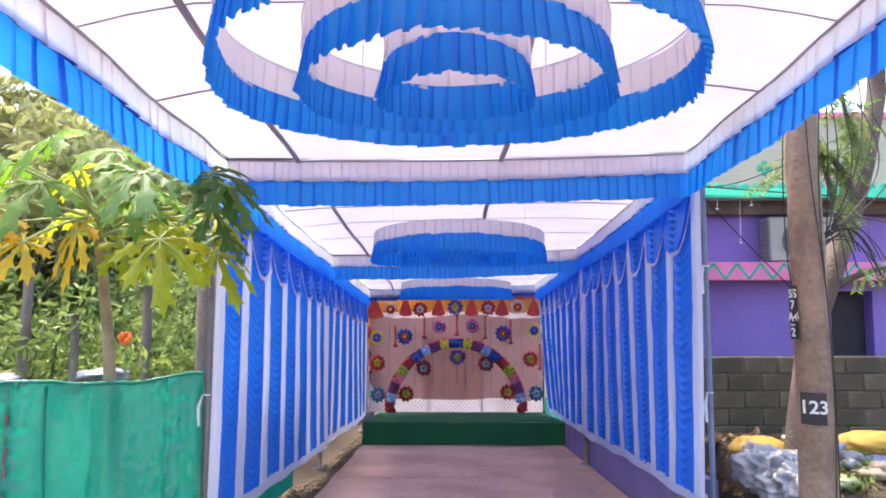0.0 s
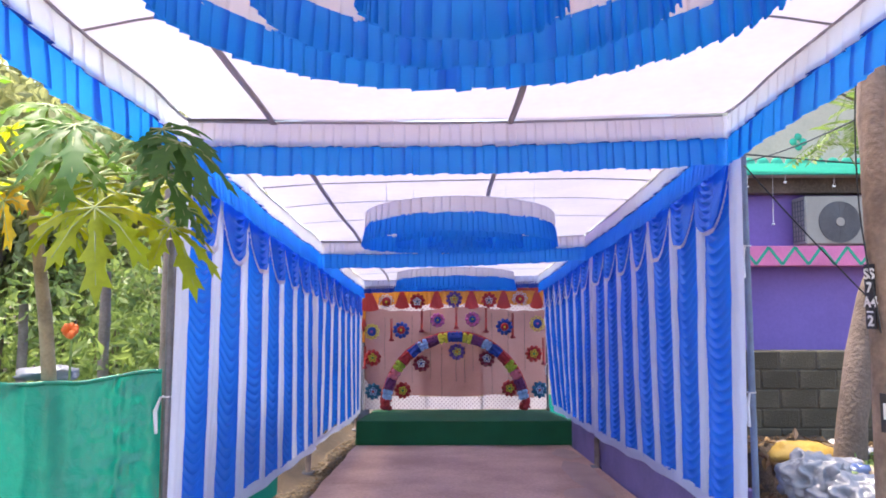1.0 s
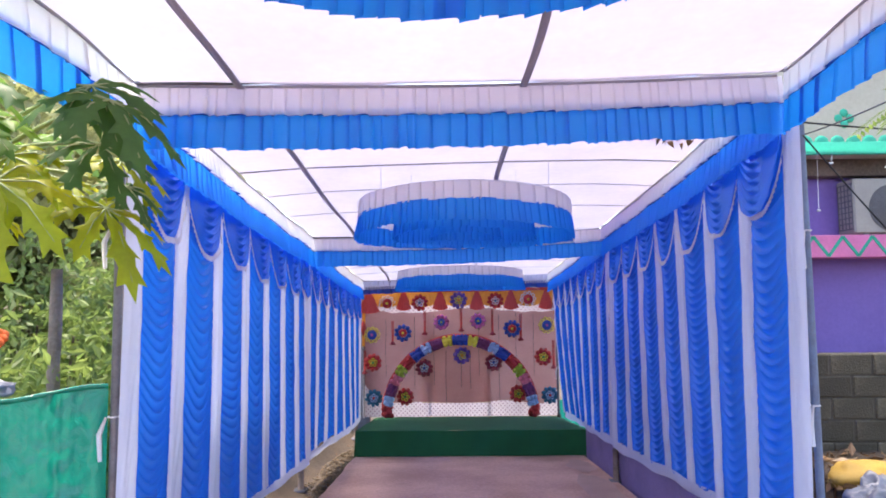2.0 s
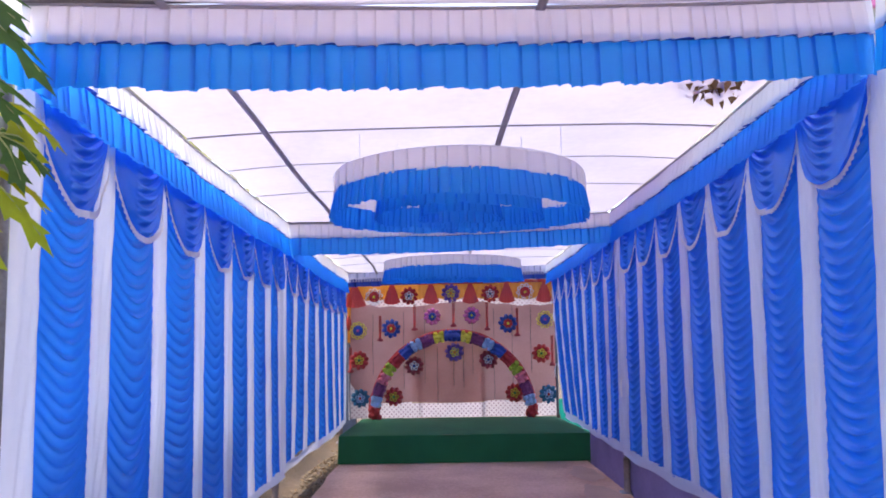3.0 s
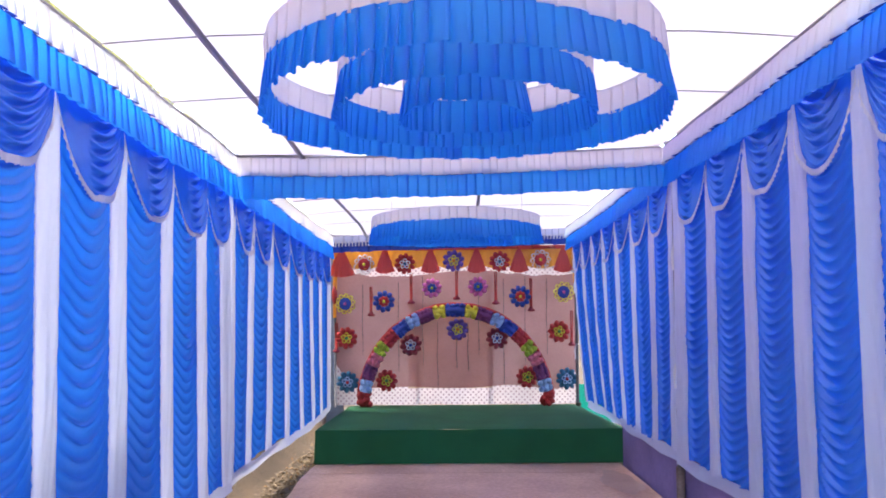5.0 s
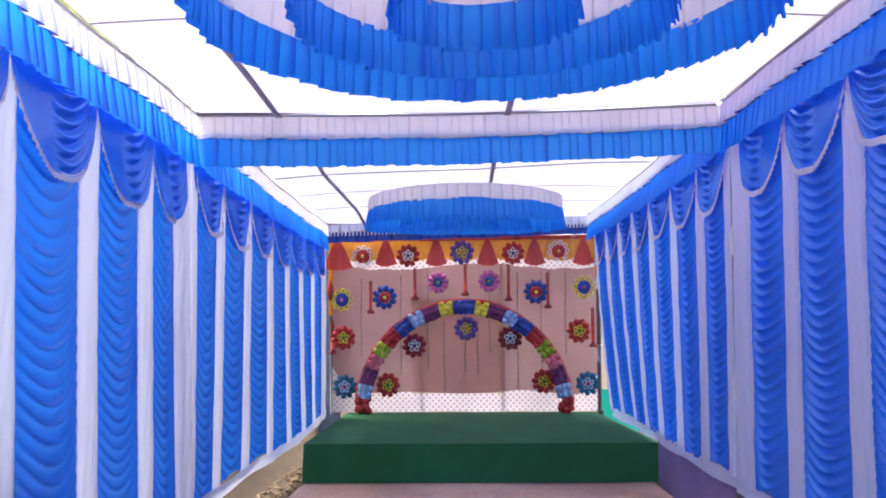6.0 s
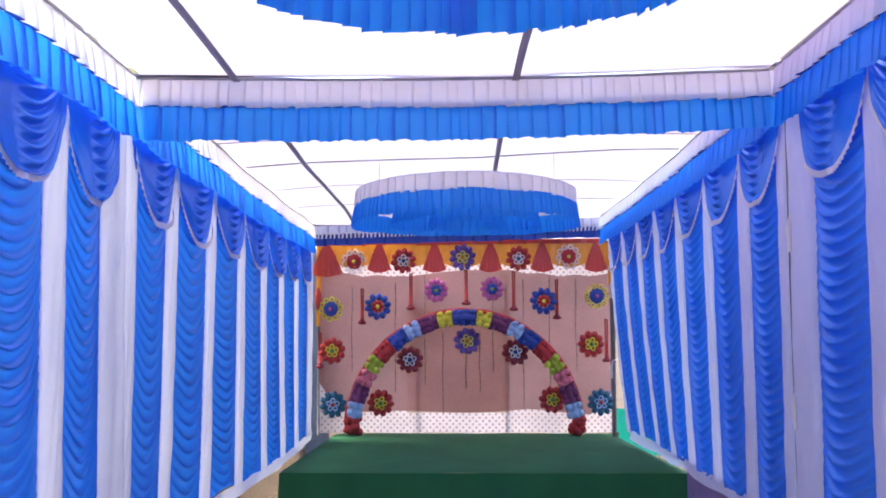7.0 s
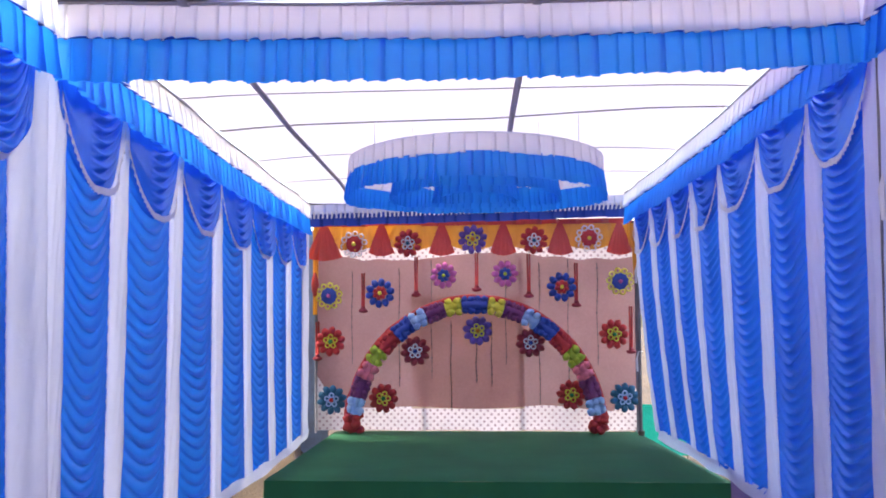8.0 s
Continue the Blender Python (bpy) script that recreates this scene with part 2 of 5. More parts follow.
FOAM = {
    "red": solid("red_foam", (0.52, 0.035, 0.035), (0.42, 0.02, 0.03), 0.7, 9, 90),
    "dark_red": solid("dark_red_foam", (0.33, 0.03, 0.05), (0.26, 0.02, 0.04), 0.7, 9, 90),
    "blue": solid("blue_foam", (0.025, 0.07, 0.36), (0.02, 0.05, 0.28), 0.7, 9, 90),
    "teal": solid("teal_foam", (0.02, 0.13, 0.24), (0.015, 0.10, 0.19), 0.7, 9, 90),
    "light_blue": solid("light_blue_foam", (0.36, 0.52, 0.76), (0.30, 0.44, 0.68), 0.7, 9, 90),
    "purple": solid("purple_foam", (0.21, 0.035, 0.14), (0.16, 0.028, 0.11), 0.7, 9, 90),
    "violet": solid("violet_foam", (0.16, 0.08, 0.36), (0.12, 0.06, 0.29), 0.7, 9, 90),
    "pink": solid("pink_foam", (0.80, 0.20, 0.26), (0.68, 0.15, 0.21), 0.7, 9, 90),
    "magenta": solid("magenta_foam", (0.60, 0.12, 0.36), (0.50, 0.10, 0.30), 0.7, 9, 90),
    "yellow": solid("yellow_foam", (0.76, 0.66, 0.06), (0.64, 0.55, 0.05), 0.7, 9, 90),
    "lime": solid("lime_foam", (0.42, 0.52, 0.04), (0.36, 0.44, 0.035), 0.7, 9, 90),
    "green": solid("green_foam", (0.05, 0.28, 0.08), (0.04, 0.22, 0.06), 0.7, 9, 90),
    "orange": solid("orange_foam", (0.72, 0.26, 0.03), (0.60, 0.20, 0.03), 0.7, 9, 90),
    "white": solid("white_foam", (0.78, 0.76, 0.76), (0.70, 0.68, 0.68), 0.7, 9, 90),
}

# ---- building blocks ----
ORIGIN = {}


class Shape:
    """Collects vertices and faces in world metres."""

    def __init__(self):
        self.v, self.f = [], []

    def add(self, verts, faces):
        k = len(self.v)
        self.v += [tuple(map(float, p)) for p in verts]
        self.f += [tuple(i + k for i in f) for f in faces]
        return self

    def grid(self, pts, wrap=False):
        """pts: array rows x columns x 3."""
        pts = np.asarray(pts, float)
        r, c = pts.shape[:2]
        faces = []
        for i in range(r - 1):
            for j in range(c if wrap else c - 1):
                k = (j + 1) % c
                faces.append((i * c + j, i * c + k, (i + 1) * c + k, (i + 1) * c + j))
        return self.add(pts.reshape(-1, 3), faces)

    def box(self, x0, x1, y0, y1, z0, z1, e=0.006):
        """A box with chamfered edges."""
        c, h = np.array([(x0 + x1) / 2, (y0 + y1) / 2, (z0 + z1) / 2]), np.array([x1 - x0, y1 - y0, z1 - z0]) / 2
        e = min(e, *(h * 0.9))
        verts, ids = [], {}
        for sx in (-1, 1):
            for sy in (-1, 1):
                for sz in (-1, 1):
                    for a in range(3):
                        s = np.array([sx, sy, sz]) * (h - e)
                        s[a] = (sx, sy, sz)[a] * h[a]
                        ids[sx, sy, sz, a] = len(verts)
                        verts.append(c + s)
        faces = []
        for a in range(3):
            b, d = (a + 1) % 3, (a + 2) % 3
            for s in (-1, 1):
                q = []
                for u, w in ((-1, -1), (1, -1), (1, 1), (-1, 1)):
                    k = [0, 0, 0]
                    k[a], k[b], k[d] = s, u, w
                    q.append(ids[(*k, a)])
                faces.append(q if s > 0 else q[::-1])
            for u in (-1, 1):
                for w in (-1, 1):
                    k0, k1 = [0, 0, 0], [0, 0, 0]
                    k0[a], k0[b], k0[d] = -1, u, w
                    k1[a], k1[b], k1[d] = 1, u, w
                    faces.append((ids[(*k0, b)], ids[(*k1, b)], ids[(*k1, d)], ids[(*k0, d)]))
        for sx in (-1, 1):
            for sy in (-1, 1):
                for sz in (-1, 1):
                    faces.append([ids[sx, sy, sz, a] for a in range(3)])
        return self.add(verts, faces)

    def tube(self, pts, radii, n=10, cap=True, rough=0.0):
        """A round bar along points; rough: uneven radius."""
        pts = [Vector(p) for p in pts]
        rows = []
        side = None
        for i, p in enumerate(pts):
            d = (pts[min(i + 1, len(pts) - 1)] - pts[max(i - 1, 0)]).normalized()
            if side is None:
                side = d.cross(Vector((0, 0, 1)) if abs(d.z) < 0.9 else Vector((1, 0, 0))).normalized()
            side = (side - d * side.dot(d)).normalized()
            up = d.cross(side)
            r = radii[i] if isinstance(radii, (list, tuple)) else radii
            row = []
            for k in range(n):
                a = 2 * math.pi * k / n
                q = r * (1 + rough * noise.noise(p * 3 + Vector((math.cos(a), math.sin(a), i * 0.3))))
                row.append(p + side * (q * math.cos(a)) + up * (q * math.sin(a)))
            rows.append(row)
        k = len(self.v)
        self.grid([[tuple(q) for q in row] for row in rows], wrap=True)
        if cap:
            self.f.append(tuple(k + j for j in range(n)))
            self.f.append(tuple(k + (len(rows) - 1) * n + j for j in range(n - 1, -1, -1)))
        return self

    def blob(self, c, r, n=8, m=5, bumps=0.0, turn=None):
        """A rounded lump with radii r."""
        rows = []
        for i in range(m + 1):
            t = math.pi * i / m
            row = []
            for j in range(n):
                a = 2 * math.pi * j / n
                q = Vector((math.sin(t) * math.cos(a), math.sin(t) * math.sin(a), math.cos(t)))
                s = 1 + (bumps * noise.noise(q * 1.7 + Vector(c) * 7) if bumps else 0)
                q = Vector((q.x * r[0] * s, q.y * r[1] * s, q.z * r[2] * s))
                if turn is not None:
                    q = turn @ q
                row.append((c[0] + q.x, c[1] + q.y, c[2] + q.z))
            rows.append(row)
        return self.grid(rows, wrap=True)

    def ring(self, c, big, small, axis="y", n=10, m=5, squash=1.0, turn=0.0):
        """A small loop of foam, lying in the x-z plane."""
        rows = []
        for i in range(n + 1):
            a = 2 * math.pi * i / n
            row = []
            for j in range(m):
                b = 2 * math.pi * j / m
                q = big + small * math.cos(b)
                x, z = q * math.cos(a) * squash, q * math.sin(a)
                row.append((c[0] + x * math.cos(turn) - z * math.sin(turn), c[1] + small * math.sin(b), c[2] + x * math.sin(turn) + z * math.cos(turn)))
            rows.append(row)
        return self.grid(rows, wrap=True)


def mesh_from(name, shape, material, origin=(0, 0, 0), smooth=True):
    me = bpy.data.meshes.new(name)
    o = origin
    me.from_pydata([(x - o[0], y - o[1], z - o[2]) for x, y, z in shape.v], [], shape.f)
    me.materials.append(material)
    if smooth:
        me.polygons.foreach_set("use_smooth", [True] * len(me.polygons))
    me.update()
    return me


def thing(name, base, label, category, group="", kind=""):
    """An Empty at the thing's base, which parents its parts."""
    ob = new(name)
    ob.location = base
    ob.empty_display_size = 0.1
    ORIGIN[ob.name] = tuple(base)
    return tagged(ob, label, category, group, kind)


def part(name, shape, material, parent, label="", smooth=True, kind=""):
    o = ORIGIN[parent.name]
    ob = new(name, mesh_from(name, shape, material, o, smooth))
    ob.parent = parent
    ORIGIN[ob.name] = o
    return tagged(ob, label, kind=kind)


def single(name, shape, material, label, category, group="", kind="", smooth=True, base=None):
    """A thing that is one mesh."""
    base = base or tuple(np.mean(shape.v, axis=0)[:2]) + (min(p[2] for p in shape.v),)
    ob = new(name, mesh_from(name, shape, material, base, smooth))
    ob.location = base
    ORIGIN[ob.name] = tuple(base)
    return tagged(ob, label, category, group, kind)


def rnd(a, b):
    return random.uniform(a, b)


# ---- ground and street ----
g = Shape()
ys = [-150, -60, -20, *np.arange(-8, 22, 0.5), 30, 60, 150, 400]
xs = [-300, -100, -30, *np.arange(-8, -3.4, 0.5), *np.arange(-3.4, -1.6, 0.15), *np.arange(-1.5, 9, 0.5), 30, 100, 300]
g.grid([[(x, y, floor_z(x, y) - 0.07 + shade_ridge(x, y) + (0.05 * noise.noise(Vector((x * 1.3, y * 1.3, 0))) if abs(x) < 9 and -9 < y < 22 else 0)) for x in xs] for y in ys])
single("ground", g, SOIL, "dry brown earth sloping down along the street", "ground", kind="structure", base=(0, 0, 0))

road = thing("road", (0.5, 6, floor_z(0, 6)), "worn pinkish grey concrete slabs sloping down to the stage", "road", kind="structure")
for i, y0 in enumerate(np.arange(-9.2, 15.0, 3.05)):
    s = Shape()
    y1 = y0 + 3.038
    nx, ny = 22, 14
    top = [[(x, y, floor_z(x, y) + 0.008 * noise.noise(Vector((x * 0.9, y * 0.9, 3))) + (0.018 * noise.noise(Vector((y * 1.9, 5, i))) if j == 0 else 0))
            for j, x in enumerate(np.linspace(-1.53 + 0.06 * noise.noise(Vector((y * 0.8, 1, 0))), 2.58, nx))] for y in np.linspace(y0, y1, ny)]
    low = [[(p[0] - 0.02, p[1], p[2] - 0.14) for p in (row[0], row[-1])] for row in top]
    s.grid(top)
    s.grid([[low[k][0], top[k][0]] for k in range(ny)])
    s.grid([[top[k][-1], low[k][1]] for k in range(ny)])
    s.grid([[(p[0], p[1], p[2] - 0.14) for p in top[0]], top[0]])
    s.grid([top[-1], [(p[0], p[1], p[2] - 0.14) for p in top[-1]]])
    part("slab", s, CONCRETE, road)

# ---- the tent ----
def frill(path, drop0, drop1, pitch=0.085, deep=0.028, seed=0, rows=6, flare=0.012, laps=(0.45, 0.75)):
    """Pleated cloth hanging below a path of (x, y, z, nx, ny), from drop0 to drop1: knife pleats of uneven width."""
    path = np.asarray(path, float)
    seg = np.hypot(*(np.diff(path[:, :2], axis=0)).T)
    s = np.r_[0, np.cumsum(seg)]
    rng = np.random.default_rng(seed)
    marks = [0.0]
    while marks[-1] < s[-1]:
        marks.append(marks[-1] + pitch * rng.uniform(0.6, 1.4))
    cols, off, low = [], [], []
    for a, b in zip(marks[:-1], marks[1:]):
        d, drop = deep * rng.uniform(0.5, 1.2), rng.uniform(-0.008, 0.008)
        lap = rng.uniform(*laps)
        for u, o in ((0.0, 0.0), (0.3, 0.4), (0.62, 0.75), (0.9, 1.0), (0.88, 0.55), (lap, 0.15), (lap + 0.02, -0.15), (0.96, -0.05)):
            cols.append(a + (b - a) * u)
            off.append(d * o)
            low.append(drop + 0.004 * math.sin(u * 3))
    cols, off, low = map(np.array, (cols, off, low))
    keep = cols <= s[-1]
    cols, off, low = cols[keep], off[keep], low[keep]
    x, y, z, nx, ny = (np.interp(cols, s, path[:, k]) for k in range(5))
    out = []
    for k in range(rows):
        v = k / (rows - 1)
        o = off * (0.25 + 0.75 * v) + flare * v + 0.004 * np.sin(cols * 9 + v * 3)
        out.append(np.stack([x + nx * o, y + ny * o, z - drop0 - (drop1 - drop0) * v + low * v], axis=1))
    return Shape().grid(np.array(out))


def lines(points, n):
    """Points (x, y, z, nx, ny) along a broken line, evenly spread."""
    p = np.array(points, float)
    s = np.r_[0, np.cumsum(np.hypot(*(np.diff(p[:, :2], axis=0)).T))]
    return np.stack([np.interp(np.linspace(0, s[-1], n), s, p[:, k]) for k in range(5)], axis=1)


WHITE_DROP, BLUE_DROP = 0.185, 0.40


def valance(name, path, seed, label, base, pitch=0.085, deep=0.032):
    v = thing(name, base, label, "valance", "valances of the tent")
    part("white_frill", frill(path, 0.0, WHITE_DROP, pitch, deep * 0.8, seed, laps=(0.74, 0.86)), WHITE_FRILL, v, "white pleated cloth")
    low = path.copy()
    low[:, 0] -= 0.012 * low[:, 3]
    low[:, 1] -= 0.012 * low[:, 4]
    part("blue_frill", frill(low, WHITE_DROP - 0.05, BLUE_DROP, pitch, deep * 0.9, seed + 50, laps=(0.55, 0.84)), BLUE_FRILL, v, "bright blue pleated cloth")
    hem = path.copy()
    hem[:, 0] += 0.003 * hem[:, 3]
    hem[:, 1] += 0.003 * hem[:, 4]
    part("seam", frill(hem, WHITE_DROP - 0.005, WHITE_DROP + 0.003, pitch, deep * 0.8, seed, 3, laps=(0.74, 0.86)), NAVY, v, "dark stitched seam")
    part("edge_cord", Shape().tube([tuple(p[:3] + np.array([p[3] * 0.006, p[4] * 0.006, 0.004])) for p in path[::4]], 0.009, 6), STRAP, v, "grey cord along the top edge")
    return v


for i, f in enumerate(FRAMES):
    pts = [(x, f + SKEW * x, top_z(x, f + SKEW * x) - 0.035 * math.sin(math.pi * (x - LEFT) / (RIGHT - LEFT)), 0, -1) for x in np.linspace(LEFT, RIGHT, 40)]
    if i < 3:
        valance("cross_valance", lines(pts, 200), 10 + i, "white and blue pleated valance across the tent", (0.36, f, top_z(0.36, f)))
for b in range(3):
    f0, f1 = FRAMES[b], FRAMES[b + 1]
    for k, (x, nx) in enumerate(((LEFT, 1), (RIGHT, -1))):
        y0, y1 = f0 + SKEW * x + 0.03, f1 + SKEW * x - 0.03
        sag = (0.145, 0.10)[k] if b == 0 else 0.035
        pts = []
        for y in np.linspace(y0, y1, 60):
            u = (y - y0) / (y1 - y0)
            bow = 0.012 * math.sin(u * 21 + k) + (0.0 if b else -0.10 * math.sin(math.pi * u))
            pts.append((x + nx * (0.05 - bow * (1 if b == 0 else 0.5)), y, top_z(x, y) - sag * math.sin(math.pi * u) - 0.012 * abs(math.sin(u * 11)), nx, 0))
        valance("side_valance", lines(pts, 200), 20 + 2 * b + k, "white and blue pleated valance along the tent's edge", (x, (y0 + y1) / 2, top_z(x, (y0 + y1) / 2)), 0.17 if b == 0 else 0.095, 0.022 if b == 0 else 0.034)

# fringe over the backdrop, at the tent's rear edge
rear = lines([(x, FRAMES[3] + SKEW * x, top_z(x, FRAMES[3] + SKEW * x) + 0.0, 0, -1) for x in np.linspace(LEFT, RIGHT, 30)], 120)
fr = thing("rear_fringe", (0.36, FRAMES[3], top_z(0.36, FRAMES[3])), "white cloth band with a looped fringe over dark blue cloth", "valance")
part("white_band", frill(rear, 0.0, 0.135, pitch=0.12, deep=0.014, seed=91), WHITE, fr)
back = rear.copy()
back[:, 1] += 0.05
part("blue_band", frill(back, 0.10, 0.29, pitch=0.2, deep=0.012, seed=92), NAVY, fr)
loops = Shape()
for x in np.arange(LEFT + 0.03, RIGHT, 0.058):
    y = FRAMES[3] + SKEW * x - 0.02
    z = top_z(x, y)
    loops.tube([(x, y, z - 0.10), (x + 0.006, y - 0.01, z - 0.14), (x + rnd(-0.008, 0.008), y, z - 0.19)], [0.010, 0.014, 0.012], 6)
part("fringe", loops, LACE, fr)

# roof cloth, a sheet for each bay
CEILINGS = []
for b in range(3):
    f0, f1 = FRAMES[b], FRAMES[b + 1]
    rows = []
    for v in np.linspace(0, 1, 46):
        row = []
        for u in np.linspace(0, 1, 40):
            x = LEFT + 0.05 + (RIGHT - LEFT - 0.10) * u
            y = f0 + (f1 - f0) * v + SKEW * x
            z = top_z(x, y) + 0.02 - 0.035 * math.sin(math.pi * u) * (0.5 + 0.5 * math.cos(2 * math.pi * v)) + 0.03 * math.sin(math.pi * u) * math.sin(math.pi * v)
            z += 0.014 * noise.noise(Vector((x * 1.1, y * 1.1, b))) - ((0.145 if u < 0.5 else 0.10) if b == 0 else 0.03) * math.sin(math.pi * v) * max(0, abs(2 * u - 1) - 0.72) / 0.28
            row.append((x, y, z))
        rows.append(row)
    CEILINGS.append(single("ceiling", Shape().grid(rows), ROOF, "white translucent roof cloth of the tent, lit by daylight", "ceiling", kind="structure", base=(0.36, f0, top_z(0.36, f0))))

# unseen flap, added to stop sun falling between roof edge and backdrop
sun_flap = [[(x, FRAMES[3] + SKEW * x + 0.02 + 0.5 * v, (top_z(x, FRAMES[3]) + 0.02) * (1 - v) + 2.03 * v + 0.012 * noise.noise(Vector((x * 1.5, v * 2, 7)))) for x in np.linspace(LEFT - 0.3, RIGHT + 0.3, 40)] for v in np.linspace(0, 1, 10)]
CEILINGS.append(single("ceiling", Shape().grid(sun_flap), ROOF, "added flap of white roof cloth blocking sun over the stage backdrop", "ceiling", kind="structure", base=(0.36, FRAMES[3], top_z(0.36, FRAMES[3]))))


def strap(pts, wide, thick=0.006):
    s = Shape()
    p = [Vector(q) for q in pts]
    rows = []
    for i, q in enumerate(p):
        d = (p[min(i + 1, len(p) - 1)] - p[max(i - 1, 0)]).normalized()
        n = d.cross(Vector((0, 0, 1))).normalized() * wide / 2
        up = Vector((0, 0, thick))
        rows.append([tuple(q - n), tuple(q + n), tuple(q + n + up), tuple(q - n + up)])
    return s.grid(rows, wrap=True)


for b in range(3):
    f0, f1 = FRAMES[b], FRAMES[b + 1]
    for x0 in (-1.12, 0.70):
        pts = []
        for v in np.linspace(0.0, 1.0, 24):
            x = x0 + 0.02 * math.sin(v * 9 + b + x0) + 0.015 * noise.noise(Vector((v * 6, b, x0)))
            y = f0 + 0.02 + (f1 - f0 - 0.04) * v + SKEW * x
            u = (x - LEFT) / (RIGHT - LEFT)
            z = top_z(x, y) - 0.012 - 0.035 * math.sin(math.pi * u) * (0.5 + 0.5 * math.cos(2 * math.pi * v)) + 0.03 * math.sin(math.pi * u) * math.sin(math.pi * v) - 0.012 * abs(math.sin(v * 7))
            pts.append((x, y, z))
        part("strap", strap(pts, 0.046), STRAP, CEILINGS[b], "grey strap running under the roof cloth")
    for dy in ((1.31, 2.05, 3.0, 3.93) if b == 2 else (1.87, 2.76, 3.73)):
        pts = []
        for x in np.linspace(LEFT + 0.06, RIGHT - 0.06, 14):
            y = f0 + dy + SKEW * x - (0.16 * max(0.0, x - 0.5) if dy == 2.05 else 0.0)
            v, u = dy / (f1 - f0), (x - LEFT) / (RIGHT - LEFT)
            z = top_z(x, y) - 0.004 - 0.035 * math.sin(math.pi * u) * (0.5 + 0.5 * math.cos(2 * math.pi * v)) + 0.03 * math.sin(math.pi * u) * math.sin(math.pi * v)
            z -= ((0.145 if u < 0.5 else 0.10) if b == 0 else 0.03) * math.sin(math.pi * v) * max(0, abs(2 * u - 1) - 0.72) / 0.28
            pts.append((x, y, z))
        part("cord", Shape().tube(pts, 0.007 if dy == (3.73, 1.87, 2.05)[b] else 0.0045, 6), STRAP, CEILINGS[b], "thin grey cord across the roof cloth")


def ring_drape(cx, cy, radius, top, seed, fall, inner=0.0, tilt=0.008, seam=0.18):
    """Three rings of pleated cloth, one inside the other, hung level from the roof."""
    d = thing("ring_drape", (cx, cy, top), "three nested round white and blue pleated hangings under the roof", "ceiling drape", "round drapes under the roof")
    for k, share in enumerate((1.0, 0.65, 0.31)):
        r = radius * share
        a = np.linspace(0, 2 * math.pi + 0.1, 164) + math.pi / 2 + 0.3 * k
        wob = r * (1 + 0.012 * np.sin(3 * a + seed) + 0.008 * np.sin(7 * a + k))
        path = np.stack([cx + wob * np.cos(a), cy + wob * np.sin(a), top - inner * k - tilt * wob * np.sin(a) - 0.045 * (1 - np.abs(np.sin(a))), np.cos(a), np.sin(a)], axis=1)
        band = part("white_frill", frill(path, 0.0, seam, 0.12, 0.008, seed * 7 + k, 5, 0.004, (0.80, 0.87)), WHITE_FRILL, d, "white pleated cloth")
        part("blue_frill", frill(path, seam - 0.015, fall, 0.075, 0.034, seed * 9 + k, 6, 0.01), BLUE_FRILL, d, "bright blue pleated cloth")
        a2 = np.linspace(0, 2 * math.pi, 49)
        part("hoop", Shape().tube([(cx + r * math.cos(t), cy + r * math.sin(t), top - inner * k - tilt * r * math.sin(t) - 0.045 * (1 - abs(math.sin(t)))) for t in a2], 0.005, 6, False), LACE, d, "thin hoop wrapped in white cloth")
        for j in range(4):
            t = 2 * math.pi * (j + 0.5) / 4
            x, y = cx + r * math.cos(t), cy + r * math.sin(t)
            part("cord", Shape().tube([(x, y, top - 0.05 - inner * k), (x, y, max(top + 0.01, top_z(x, y)))], 0.003, 5), LACE, d)


ring_drape(0.25, 2.03, 1.14, 3.265, 1, 0.348, 0.022)
ring_drape(0.35, 7.42, 1.10, 2.775, 2, 0.355, 0.0, 0.040, 0.165)
ring_drape(0.395, 12.8, 1.156, 2.298, 3, 0.338, 0.0, 0.03, 0.155)


